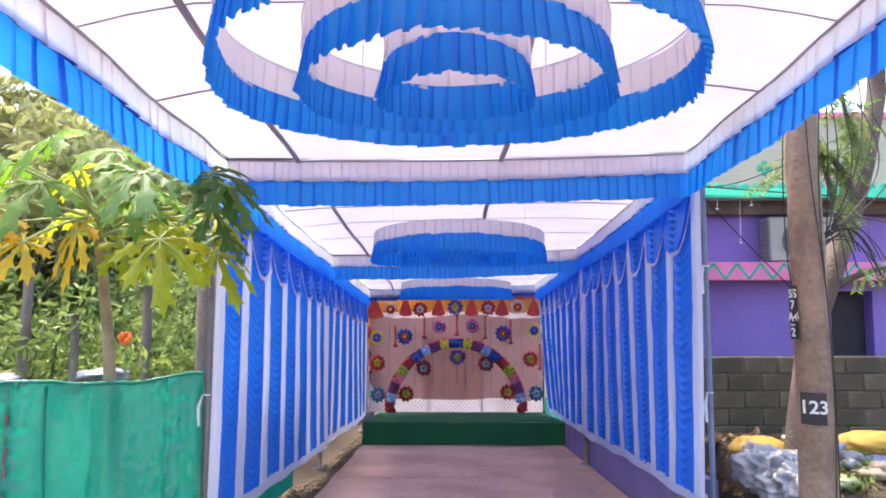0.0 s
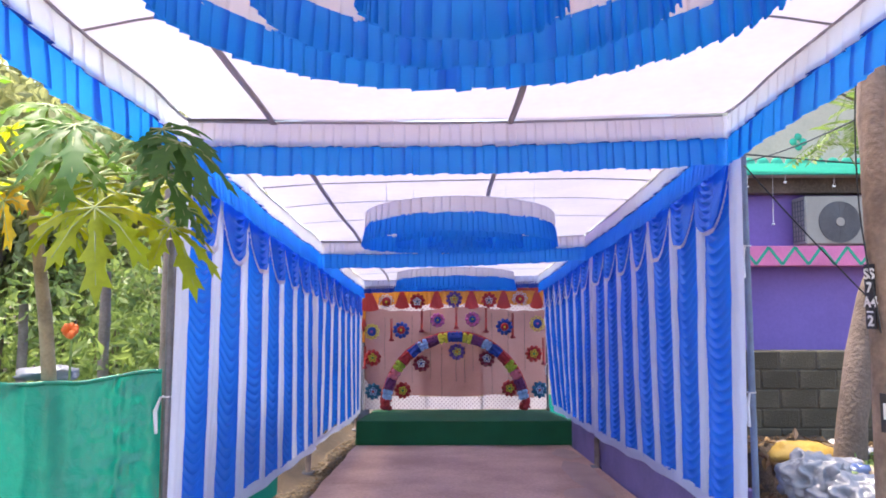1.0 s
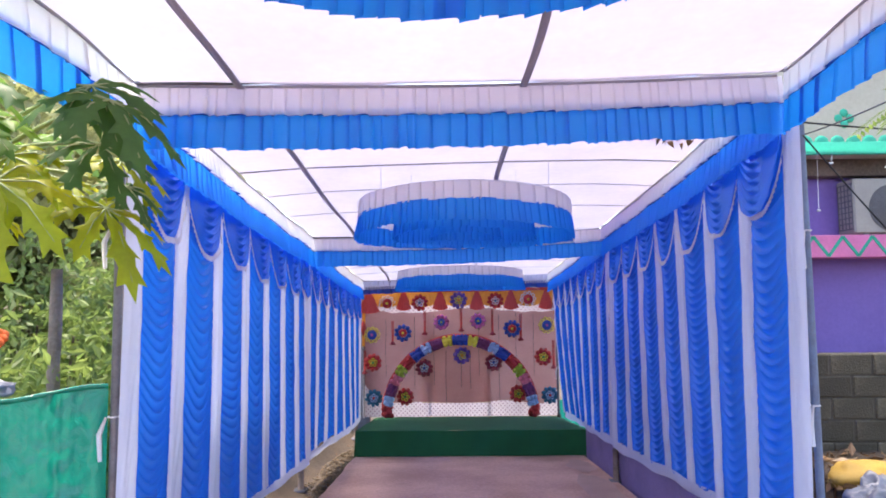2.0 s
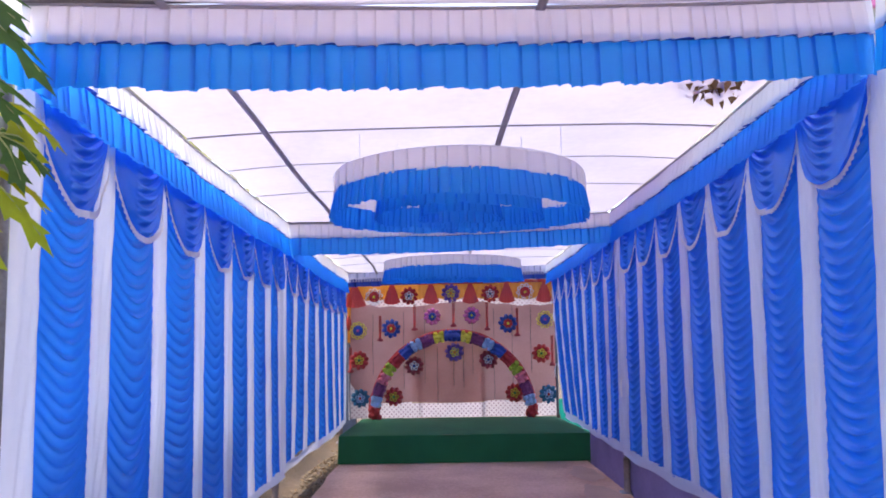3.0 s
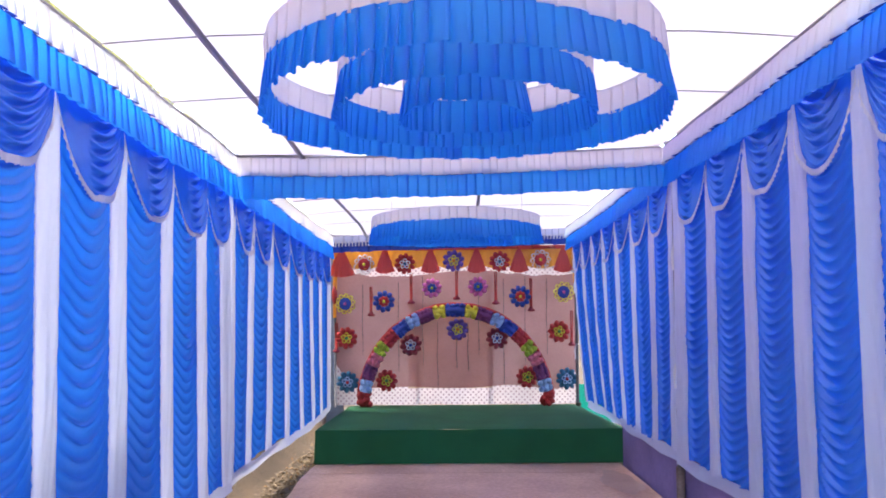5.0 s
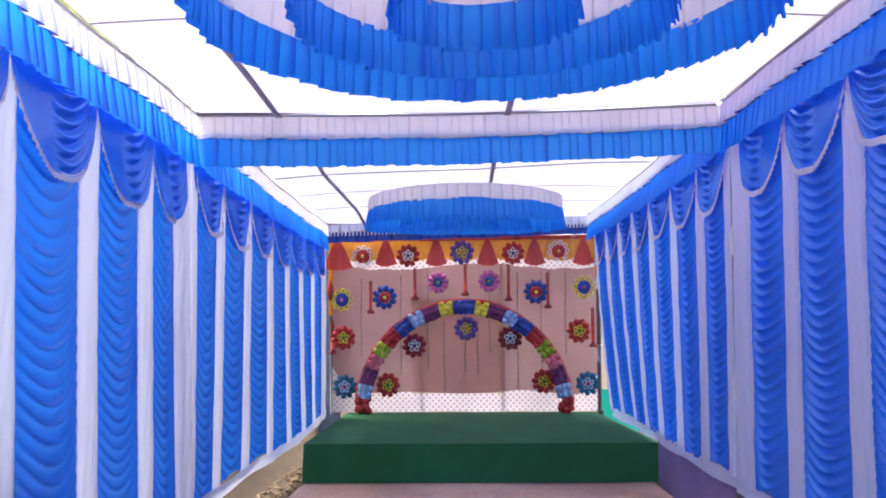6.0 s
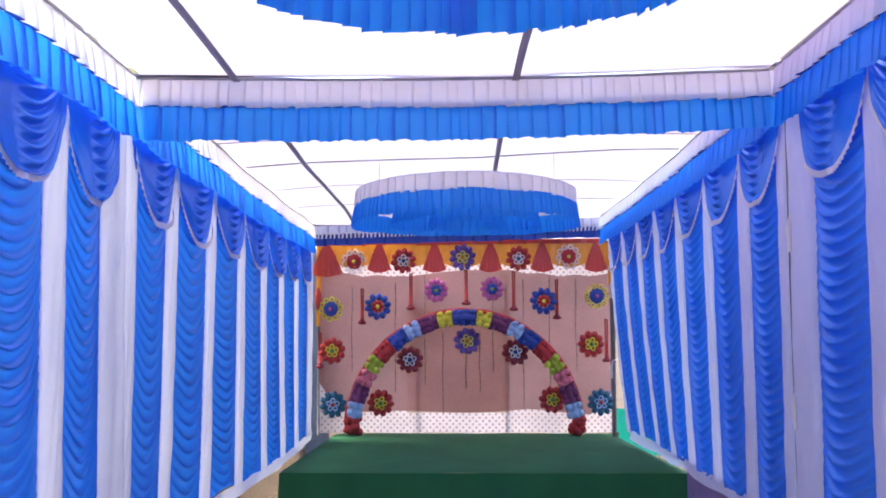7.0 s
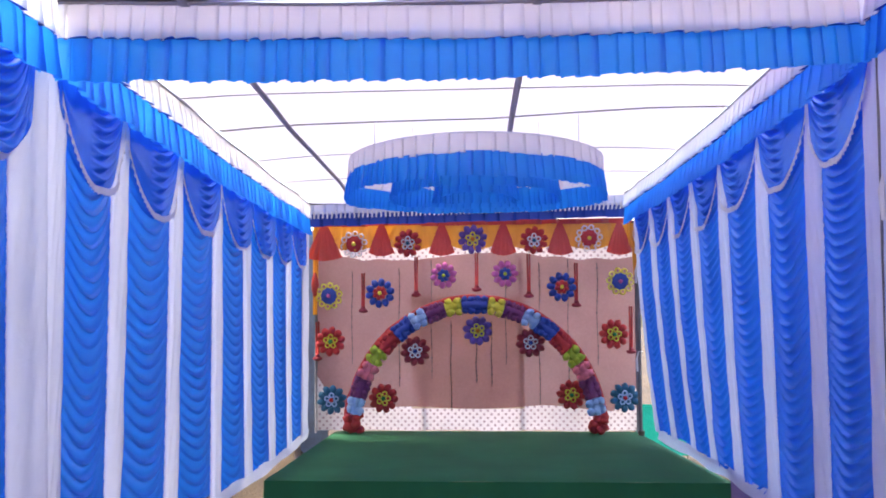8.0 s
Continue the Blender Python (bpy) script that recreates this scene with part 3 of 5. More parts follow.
# ---- side curtains ----
def side_curtain(x, nx, tips, lift, seed, wide_front, wide_rear, splay, folds=(0.078, 0.102), sags=(0.16, 0.23), depth=0.026, pull=0.0):
    """One bay of side curtain: seven ruched blue panels between white stripes, scalloped swags above, a white hem below."""
    y0, y_end = tips[0], tips[-1]
    rng = np.random.default_rng(seed)
    c = thing("side_curtain", (x, (y0 + y_end) / 2, floor_z(x, (y0 + y_end) / 2) + lift),
              "royal blue ruched satin curtain with white stripes and scalloped swags", "curtain", "side curtains of the tent")

    def zt(y):
        return top_z(x, y) - 0.30

    def zb(y):
        return floor_z(x, y) + lift

    def along(y):
        return max(0.0, (y - y0) / (y_end - y0)) ** 1.5

    def out(y, v):
        return 0.015 * math.sin(y * 1.7 + seed) * v + 0.03 * v * v * math.sin(y * 0.9 + 2 * seed) - splay * max(0.0, y - y_end - 0.05) - 0.22 * pull * v * v * along(y)

    def surface(ya, yb, nu, nv, z_of, d_of):
        rows = []
        for i in range(nv):
            v = i / (nv - 1)
            row = []
            for j in range(nu):
                u = j / (nu - 1)
                y = ya + (yb - ya) * u
                z = z_of(u, v, y)
                row.append((x + nx * (d_of(u, v, y, z) + out(y, v)), y - pull * along(y) * ((zt(y) - z) / (zt(y) - zb(y))) ** 1.4 if z < zt(y) else y, z))
            rows.append(row)
        return Shape().grid(rows)

    white = 0.21
    for k in range(8):
        yc = tips[k]
        a, b = yc - white / 2, yc + white / 2
        if k == 0:
            a, b = yc - wide_front, yc + white / 2
        if k == 7:
            a, b = yc - white / 2, yc + wide_rear
        ph = rng.uniform(0, 9)
        part("white_stripe", surface(a, b, 15, 80, lambda u, v, y: zt(y) + (zb(y) + 0.10 - zt(y)) * v,
             lambda u, v, y, z: 0.012 + (1 - (2 * u - 1) ** 6) * (0.026 + 0.004 * math.sin(u * 7 + ph) + 0.012 * noise.noise(Vector((u * 1.4, z * 0.8 + ph, ph))) + 0.012 * noise.noise(Vector((u * 3, z * 5 - u * 6, ph))))), WHITE, c)
    for k in range(7):
        a, b = tips[k] + 0.088, tips[k + 1] - 0.088
        ph, pitch, sag = rng.uniform(0, 50), rng.uniform(*folds), rng.uniform(*sags)

        def relief(u, v, y, z):
            w = 2 * u - 1
            run = (z + sag * (1 - w * w) + 0.045 * noise.noise(Vector((u * 1.5, z * 1.3, ph))) + 0.02 * w * math.sin(z * 2 + ph)) / pitch
            f = run - math.floor(run)
            f = f ** 0.8
            soft = abs(2 * f - 1) ** 2.4
            full = 0.75 + 0.5 * noise.noise(Vector((u * 2.3, z * 3.1, ph + 4)))
            return 0.008 + 0.020 * (1 - w ** 4) + depth * soft * full * max(0.0, 1 - w ** 4) ** 0.9

        edge = rng.uniform(-0.02, 0.03)
        part("blue_panel", surface(a, b, 39, 330, lambda u, v, y: zt(y) + (zb(y) + 0.09 + edge + 0.03 * math.sin(u * 3.1) - zt(y)) * v, relief), BLUE, c)

        # swag over the panel, tip to tip
        ya, yb = tips[k], tips[k + 1]
        deep = rng.uniform(0.46, 0.52)

        def swag_z(u, v, y):
            low = top_z(x, y) - 0.37 - deep * max(0.0, 1 - (2 * u - 1) ** 2) ** 0.75
            return zt(y) + 0.05 + (low - zt(y) - 0.05) * v

        def swag_d(u, v, y, z):
            w = 2 * u - 1
            run = v * 8.5 + 1.3 * w * w + ph
            lap = min(1.0, max(0.0, (u - 0.42 - 0.025 * math.sin(2 * math.pi * run)) / 0.05))
            return 0.045 + 0.030 * v * (1 - w * w) + lap * (0.022 + 0.018 * math.sin(2 * math.pi * run)) * min(1.0, 3 * v) * (1 - abs(w) ** 3) + 0.006 * noise.noise(Vector((u * 5, v * 5, ph)))

        swag = part("swag", surface(ya, yb, 37, 60, swag_z, swag_d), BLUE, c)
        trim = []
        for u in np.linspace(0.01, 0.99, 90):
            y = ya + (yb - ya) * u
            z = swag_z(u, 1.0, y)
            d = swag_d(u, 1.0, y, z) + out(y, 0.25) + 0.007
            rip = 0.006 * math.sin(u * 190)
            trim.append([(x + nx * (d + rip * t), y, z + 0.012 - 0.042 * t + 0.004 * math.sin(u * 190 + 1) * t) for t in (0, 0.5, 1)])
        part("lace_trim", Shape().grid(trim), LACE, swag, "white gathered lace edging")
    part("hem", surface(y0 - wide_front, y_end + wide_rear, 90, 8, lambda u, v, y: zb(y) + 0.13 - 0.13 * v + 0.012 * math.sin(y * 5),
         lambda u, v, y, z: 0.022 - 0.22 * pull * along(y) * (1 - v * v) + 0.02 * noise.noise(Vector((y * 2.2, v, seed)))), WHITE, c, "plain white lower hem")
    return c


side_curtain(LEFT - 0.07, 1, (4.80, 5.51, 6.30, 7.08, 7.83, 8.56, 9.24, 9.78), 0.34, 3, 0.13, 0.20, 0.0)
side_curtain(LEFT - 0.07, 1, (10.02, 10.68, 11.48, 12.28, 13.03, 13.77, 14.54, 15.33), 0.335, 4, 0.05, 0.30, 0.06)
side_curtain(RIGHT + 0.08, -1, (5.06, 5.79, 6.53, 7.29, 7.98, 8.68, 9.39, 10.10), 0.475, 5, 0.12, 0.235, 0.0, (0.074, 0.090), (0.12, 0.19), 0.052)
side_curtain(RIGHT + 0.08, -1, (10.37, 11.02, 11.76, 12.52, 13.25, 13.96, 14.68, 15.41), 0.50, 6, 0.04, 0.45, 0.42, (0.072, 0.088), (0.14, 0.22), 0.050, 0.55)


def tent_pole(x, y, material, label, seed):
    z0, z1 = floor_z(x, y) - 0.05, top_z(x, y) + 0.02
    p = thing("tent_pole", (x, y, z0), label, "tent pole", "poles of the tent")
    part("pole", Shape().tube([(x + 0.01 * math.sin(t * 2 + seed), y, z0 + (z1 - z0) * t) for t in np.linspace(0, 1, 8)], 0.026, 12), material, p)
    part("sleeve", Shape().tube([(x, y, z0 + 0.02), (x, y, z0 + 0.50)], 0.042, 12), STAKE, p, "dark weathered base sleeve")
    part("foot_plate", Shape().box(x - 0.09, x + 0.09, y - 0.08, y + 0.08, z0 + 0.03, z0 + 0.065), PIPE, p, "flat steel foot plate")
    for h in (1.55, 2.72):
        s = Shape()
        s.ring((0, 0, 0), 0.03, 0.006)
        s.v = [(x + a, y + c, z0 + h + b) for a, b, c in s.v]
        s.tube([(x - 0.03, y - 0.03, z0 + h), (x - 0.06, y - 0.05, z0 + h - 0.10), (x - 0.05, y - 0.05, z0 + h - 0.26)], [0.008, 0.016, 0.012], 6)
        part("tie", s, LACE, p, "knotted strip of white cloth")
    return p


for i, f in enumerate(FRAMES):
    for x, sgn in ((LEFT - 0.12, -1), (RIGHT + 0.15, 1)):
        y = f + SKEW * x + (0.10 if i == 1 else -0.04 if i == 2 else 0)
        if i == 2 and sgn > 0:
            x, y = 2.57, 10.33
        tent_pole(x, y, BLUE_PIPE if sgn > 0 and i < 2 else PIPE, "blue-grey painted steel tent pole" if sgn > 0 and i < 2 else "grey steel tent pole with cloth ties", i + sgn)
    xa, xb = LEFT - 0.07, RIGHT + 0.09
    single("cross_bar", Shape().tube([(xa, f + SKEW * xa, top_z(xa, f) + 0.03), (xb, f + SKEW * xb, top_z(xb, f) + 0.03)], 0.02, 10), PIPE, "grey steel bar carrying the tent's roof cloth", "tent bar", "bars of the tent")

# ---- stage ----
ST_X0, ST_X1, ST_Y0, ST_Y1 = -1.53, 2.66, 12.70, 15.98


def stage_top(y):
    return -0.585 - 0.105 * (y - 12.7)


st = thing("stage", (0.5, ST_Y0, floor_z(0, ST_Y0)), "low stage covered in dark green carpet cloth", "stage")
s = Shape()
s.grid([[(x, y, stage_top(y) + 0.006 * noise.noise(Vector((x * 2, y * 2, 0))) - (0.012 if j in (0, 40) or i == 0 else 0)) for j, x in enumerate(np.linspace(ST_X0, ST_X1, 41))] for i, y in enumerate(np.linspace(ST_Y0, ST_Y1, 34))])
part("carpet_top", s, CARPET, st)
s = Shape()
per = [(ST_X0, y, -1, 0) for y in np.linspace(ST_Y1, ST_Y0, 30)] + [(x, ST_Y0, 0, -1) for x in np.linspace(ST_X0 + 0.02, ST_X1 - 0.02, 60)] + [(ST_X1, y, 1, 0) for y in np.linspace(ST_Y0, ST_Y1, 30)]
rows = []
for v in np.linspace(0, 1, 8):
    row = []
    for x, y, ax, ay in per:
        o = 0.012 * v * (1 + noise.noise(Vector((x * 3, y * 3, 1)))) + 0.01 * v
        z = stage_top(y) - 0.012 + (floor_z(x, y) + 0.01 - stage_top(y) + 0.012) * v
        row.append((x + ax * o, y + ay * o, z))
    rows.append(row)
part("carpet_skirt", s.grid(rows), CARPET, st)

# ---- backdrop on the stage ----
BY = 15.9
DX0, DX1, DTOP = -1.79, 2.66, 1.965


def wavy(x, z, k):
    return 0.02 * math.sin(x * 5 + k) + 0.015 * noise.noise(Vector((x * 3, z * 1.2, k)))


bd = thing("stage_backdrop", (0.43, BY, stage_top(BY)), "mauve net over dotted white cloth hung behind the stage", "backdrop")
part("dotted_cloth", Shape().grid([[(x, BY + 0.10 + wavy(x, z, 1), z) for x in np.linspace(DX0 - 0.03, DX1 + 0.04, 70)] for z in np.linspace(stage_top(BY) + 0.0, DTOP, 30)]), DOTTED, bd, "white cloth with small mauve dots")
rows = []
for v in np.linspace(0, 1, 30):
    row = []
    for x in np.linspace(DX0, DX1 + 0.02, 80):
        u = (x - DX0) / (DX1 - DX0)
        low = -0.60 + 0.10 * noise.noise(Vector((x * 1.1, 2, 0))) + (0.28 if u > 0.93 else 0) + (0.45 * max(0, 1 - u / 0.06))
        hi = 1.50 + 0.05 * math.sin(x * 2.2) + 0.03 * noise.noise(Vector((x * 4, 7, 0)))
        z = hi + (low - hi) * v
        row.append((x, BY + 0.045 + wavy(x, z, 4) * 0.6, z))
    rows.append(row)
part("net_curtain", Shape().grid(rows), NET, bd, "see-through mauve net with a ragged lower edge")
# the backdrop's warm sunlit centre, painted as a tan sheet
part("sunlit_patch", Shape().grid([[(x, BY + 0.08 + wavy(x, z, 2) * 0.5, z) for x in np.linspace(-0.45, 1.12, 30)] for z in np.linspace(-0.62, 0.95, 20)]), SUNLIT_TAN, bd, "tan sheet standing in for the sunlit patch behind the net")
fra = Shape()
for x in (DX0, DX1):
    fra.tube([(x, BY + 0.03, stage_top(BY) - 0.02), (x, BY + 0.03, DTOP + 0.02)], 0.02, 10)
fra.tube([(DX0, BY + 0.03, DTOP), (DX1, BY + 0.03, DTOP)], 0.02, 10)
part("frame", fra, PIPE, bd, "thin grey steel frame")
for x in (-0.30, 1.06):
    part("upright", Shape().tube([(x, BY + 0.125, stage_top(BY)), (x, BY + 0.125, 1.5)], 0.018, 8), PIPE, bd)
for x, z0, z1 in ((-1.28, 1.30, 0.0), (-0.62, 1.35, -0.3), (-0.17, 1.45, -0.2), (0.10, 0.6, -0.62), (0.45, 0.30, -0.25), (0.66, 0.6, -0.3), (0.86, 1.45, 0.0), (1.32, 1.4, -0.55), (1.72, 1.45, -0.2), (2.12, 1.4, 0.0)):
    s = Shape()
    s.tube([(x + 0.006 * math.sin(t * 9), BY + 0.012, z0 + (z1 - z0) * t) for t in np.linspace(0, 1, 12)], 0.005, 5)
    for t in np.arange(0.05, 1, 0.11):
        s.blob((x + 0.006 * math.sin(t * 9), BY + 0.01, z0 + (z1 - z0) * t), (0.011, 0.008, 0.018), 6, 4)
    part("beaded_string", s, STRING, bd, "thin dark string with beads")

bv = thing("backdrop_valance", (0.43, BY - 0.02, DTOP - 0.4), "orange satin swags with red pleated cones along the backdrop's top", "valance")
part("red_band", frill(lines([(x, BY - 0.03, DTOP + 0.03 + 0.02 * u, 0, -1) for u, x in ((0, DX0), (0.5, 0.4), (1, DX1))], 60), 0.0, 0.075, 0.3, 0.006, 5, 4, 0.0), RED, bv)
CONES = (-1.66, -0.86, -0.02, 0.83, 1.61, 2.42)
ends = (DX0, *CONES, DX1)
for a, b in zip(ends[:-1], ends[1:]):
    rows = []
    for v in np.linspace(0, 1, 14):
        row = []
        for u in np.linspace(0, 1, 40):
            fan = (u - 0.5) * (1 - 0.25 * v)
            low = 0.22 + 0.14 * math.sin(math.pi * u) ** 0.7
            z = DTOP - 0.02 - low * v
            row.append((a + (b - a) * u, BY - 0.02 - 0.012 * math.sin(fan * 46 + 4 * v * abs(fan)) * (0.4 + v) - 0.03 * v * math.sin(math.pi * u), z))
        rows.append(row)
    part("orange_swag", Shape().grid(rows), ORANGE, bv)
for i, cx in enumerate(CONES):
    wide = 0.25 if i == 0 else 0.18
    rows = []
    for v in np.linspace(0, 1, 12):
        row = []
        for u in np.linspace(-1, 1, 26):
            w = 0.025 + (wide - 0.025) * v ** 0.85
            z = DTOP - 0.01 - (0.40 + (0.06 if i == 0 else 0)) * v - 0.05 * v * (1 - u * u)
            row.append((cx + w * u, BY - 0.045 - 0.05 * (1 - u * u) * v - 0.008 * math.sin(u * 17) * v, z))
        rows.append(row)
    part("red_cone", Shape().grid(rows), RED, bv, "red pleated satin cone")
for x, sgn, low in ((DX0 + 0.0, 1, 0.72), (DX1 - 0.02, -1, 1.25)):
    rows = []
    for v in np.linspace(0, 1, 20):
        rows.append([(x + sgn * (0.09 * u * (1 - 0.35 * v)) - 0.03 * sgn, BY - 0.03 - 0.012 * math.sin(u * 16), DTOP - 0.02 - (DTOP - low) * v) for u in np.linspace(0, 1, 12)])
    side = part("side_drop", Shape().grid(rows), ORANGE, bv, "narrow orange satin drop")
    if sgn > 0:
        part("knot", Shape().blob((x + 0.0, BY - 0.04, 1.12), (0.05, 0.03, 0.16), 8, 6, 0.3), RED, side, "red satin knot")


# ---- foam flowers on the backdrop ----
def flower(x, z, r, outer, outer_kind, star, star_kind, heart, y=BY - 0.03):
    f = thing("foam_flower", (x, y, z), f"round {outer.replace('_', ' ')} foam flower with {star.replace('_', ' ')} petals and {heart} heart", "foam flower", "foam flowers on the backdrop")
    s = Shape()
    for k in range(10):
        a = 2 * math.pi * k / 10 + 0.2
        c = (x + 0.74 * r * math.cos(a), y - 0.012, z + 0.74 * r * math.sin(a))
        if outer_kind == "loops":
            s.ring(c, 0.17 * r, 0.06 * r, n=9, m=5)
        else:
            s.blob(c, (0.30 * r, 0.03, 0.24 * r), 8, 5, 0.2, Matrix.Rotation(-a, 3, "Y"))
    part("outer_petals", s, FOAM[outer], f)
    if outer_kind == "loops":
        part("disc", Shape().blob((x, y - 0.016, z), (0.58 * r, 0.024, 0.58 * r), 14, 6, 0.15), FOAM[star], f)
    if star_kind == "star":
        s = Shape()
        s.blob((x, y - 0.008, z), (0.66 * r, 0.02, 0.66 * r), 12, 5)
        part("backing", s, FOAM[outer], f)
        s = Shape()
        for k in range(5):
            a = 2 * math.pi * k / 5 + 0.3
            s.ring((x + 0.33 * r * math.cos(a), y - 0.035, z + 0.33 * r * math.sin(a)), 0.15 * r, 0.055 * r, n=9, m=5)
        part("inner_petals", s, FOAM[star], f)
    elif star_kind == "disc":
        s = Shape()
        for k in range(7):
            a = 2 * math.pi * k / 7
            s.blob((x + 0.28 * r * math.cos(a), y - 0.03, z + 0.28 * r * math.sin(a)), (0.24 * r, 0.026, 0.18 * r), 7, 4, 0.2, Matrix.Rotation(-a, 3, "Y"))
        part("inner_petals", s, FOAM[star], f)
    part("heart", Shape().blob((x, y - 0.045, z), (0.15 * r, 0.028, 0.15 * r), 8, 5, 0.2), FOAM[heart], f)
    return f


def flowers(places, *look_of):
    first = flower(places[0][0], places[0][1], places[0][2], *look_of)
    for x, z, r in places[1:]:
        copy_thing(first, pose(x, BY - 0.03, z, 0, rnd(-20, 20), 0))


flowers([(-1.244, 1.675, 0.20), (2.009, 1.74, 0.20)], "white", "loops", "red", "", "yellow")
flowers([(-0.491, 1.686, 0.19), (1.254, 1.714, 0.19)], "red", "petals", "white", "star", "teal")
flowers([(0.408, 1.735, 0.20), (0.47, 0.474, 0.20)], "violet", "petals", "yellow", "star", "orange")
flowers([(0.004, 1.234, 0.18), (0.851, 1.254, 0.18)], "magenta", "petals", "blue", "disc", "lime")
flowers([(-0.88, 0.995, 0.20), (1.628, 1.07, 0.20)], "blue", "petals", "red", "disc", "yellow")
flowers([(-1.593, 0.958, 0.20), (2.427, 1.144, 0.20)], "yellow", "loops", "blue", "", "magenta")
flowers([(-1.569, 0.329, 0.20), (2.332, 0.423, 0.19), (-0.835, -0.452, 0.20), (1.743, -0.403, 0.20)], "red", "petals", "yellow", "star", "green")
flowers([(-0.394, 0.195, 0.20), (1.193, 0.309, 0.20)], "dark_red", "petals", "white", "star", "blue")
flowers([(-1.552, -0.476, 0.20), (2.466, -0.441, 0.20)], "teal", "petals", "light_blue", "star", "red")


def hanging(x, z0, z1):
    h = thing("hanging_tassel", (x, BY - 0.02, z1), "dark red bead tassel with a bell end on the backdrop", "tassel", "red tassels on the backdrop")
    s = Shape()
    for d in (-0.016, 0.016):
        s.tube([(x + d, BY - 0.012, z0), (x + d * 0.7, BY - 0.014, z1 + 0.06)], [0.011, 0.014], 6)
    part("cord", s, FOAM["red"], h)
    s = Shape()
    s.blob((x, BY - 0.02, z1 + 0.03), (0.07, 0.03, 0.032), 10, 5, 0.15)
    s.blob((x, BY - 0.02, z1 + 0.065), (0.035, 0.025, 0.03), 8, 5)
    part("bell", s, FOAM["dark_red"], h)


for x, z0, z1 in ((-1.12, 1.27, 0.72), (-0.38, 1.50, 0.94), (0.46, 1.56, 1.01), (1.18, 1.53, 0.92), (1.83, 1.40, 0.79), (-1.76, 0.60, 0.06), (2.57, 0.80, 0.15)):
    hanging(x, z0, z1)

# ---- flower arch ----
AX, AZ, AW, AH, AY = 0.425, -0.91, 1.665, 1.745, 15.74
arch = thing("flower_arch", (AX, AY, stage_top(AY)), "half-round arch of coloured foam flower bunches standing on the stage", "arch")


def on_arch(t, off=0.0):
    a = math.pi * (1 - t)
    x, z = AW * math.cos(a), AH * math.sin(a)
    n = Vector((math.cos(a) / AW, 0, math.sin(a) / AH)).normalized()
    return Vector((AX + x, AY, AZ + z)) + n * off, n


SEG = ["light_blue", "purple", "pink", "lime", "red", "blue", "light_blue", "purple", "yellow", "blue",
       "yellow", "purple", "light_blue", "blue", "red", "lime", "pink", "purple", "light_blue"]
lens_t = np.linspace(0, 1, 400)
run = np.r_[0, np.cumsum([(on_arch(b)[0] - on_arch(a)[0]).length for a, b in zip(lens_t[:-1], lens_t[1:])])]


def t_at(share):
    return float(np.interp(share * run[-1], run, lens_t))


part("rim", Shape().tube([tuple(on_arch(t, 0.105)[0] + Vector((0, 0.03, 0))) for t in np.linspace(0.03, 0.97, 70)], 0.035, 8, True, 0.5), FOAM["red"], arch, "red foam outer edge")
weights = [1.3 if k == 9 else 1.0 if c in ("red", "blue", "purple") else 0.85 for k, c in enumerate(SEG)]
marks = np.r_[0, np.cumsum(weights)] / sum(weights)
marks = 0.05 + 0.90 * marks
for k, col in enumerate(SEG):
    s = Shape()
    bunch = col in ("light_blue", "pink", "lime", "yellow")
    na, nb = (2, 3) if bunch else (4, 4)
    for i in range(na):
        for j in range(nb):
            t = t_at(marks[k] + (marks[k + 1] - marks[k]) * (i + 0.5) / na)
            p, n = on_arch(t, (-0.075 + 0.15 * j / (nb - 1)))
            q = 0.054 if bunch else 0.05
            s.blob(p + Vector((rnd(-0.008, 0.008), rnd(-0.02, 0.01) - (0.03 if bunch else 0.01), rnd(-0.008, 0.008))), (q * rnd(0.9, 1.15), q * 0.8, q * rnd(0.9, 1.15)), 7, 5, 0.5)
    core = [tuple(on_arch(t_at(marks[k] + (marks[k + 1] - marks[k]) * q))[0]) for q in (0.02, 0.35, 0.65, 0.98)]
    s.tube(core, 0.068, 10, True, 0.15)
    part("foam_block", s, FOAM[col], arch)
for x in (AX - AW, AX + AW):
    s = Shape()
    for k in range(16):
        s.blob((x + rnd(-0.09, 0.09), AY + rnd(-0.06, 0.03), stage_top(AY) + 0.05 + 0.20 * (k / 16)), (0.065, 0.055, 0.06), 7, 5, 0.5)
    part("foot_block", s, FOAM["red"], arch, "red foam flower bunch at the arch's foot")

# ---- purple low wall beside the street ----
pw = Shape()
n0 = 24
rows = []
for y in np.linspace(5.5, 12.66, n0):
    h = floor_z(0, y)
    rows.append([(2.62, y, h - 0.2), (2.62, y, h + 0.62), (2.64, y, h + 0.64), (2.84, y, h + 0.64), (2.86, y, h + 0.62), (2.86, y, h - 0.2)])
pw.grid(rows)
pw.f += [tuple(range(5, -1, -1)), tuple((n0 - 1) * 6 + k for k in range(6))]
single("wall_low", pw, LOW_PURPLE, "low purple painted wall along the street's edge", "wall", kind="structure", smooth=False)

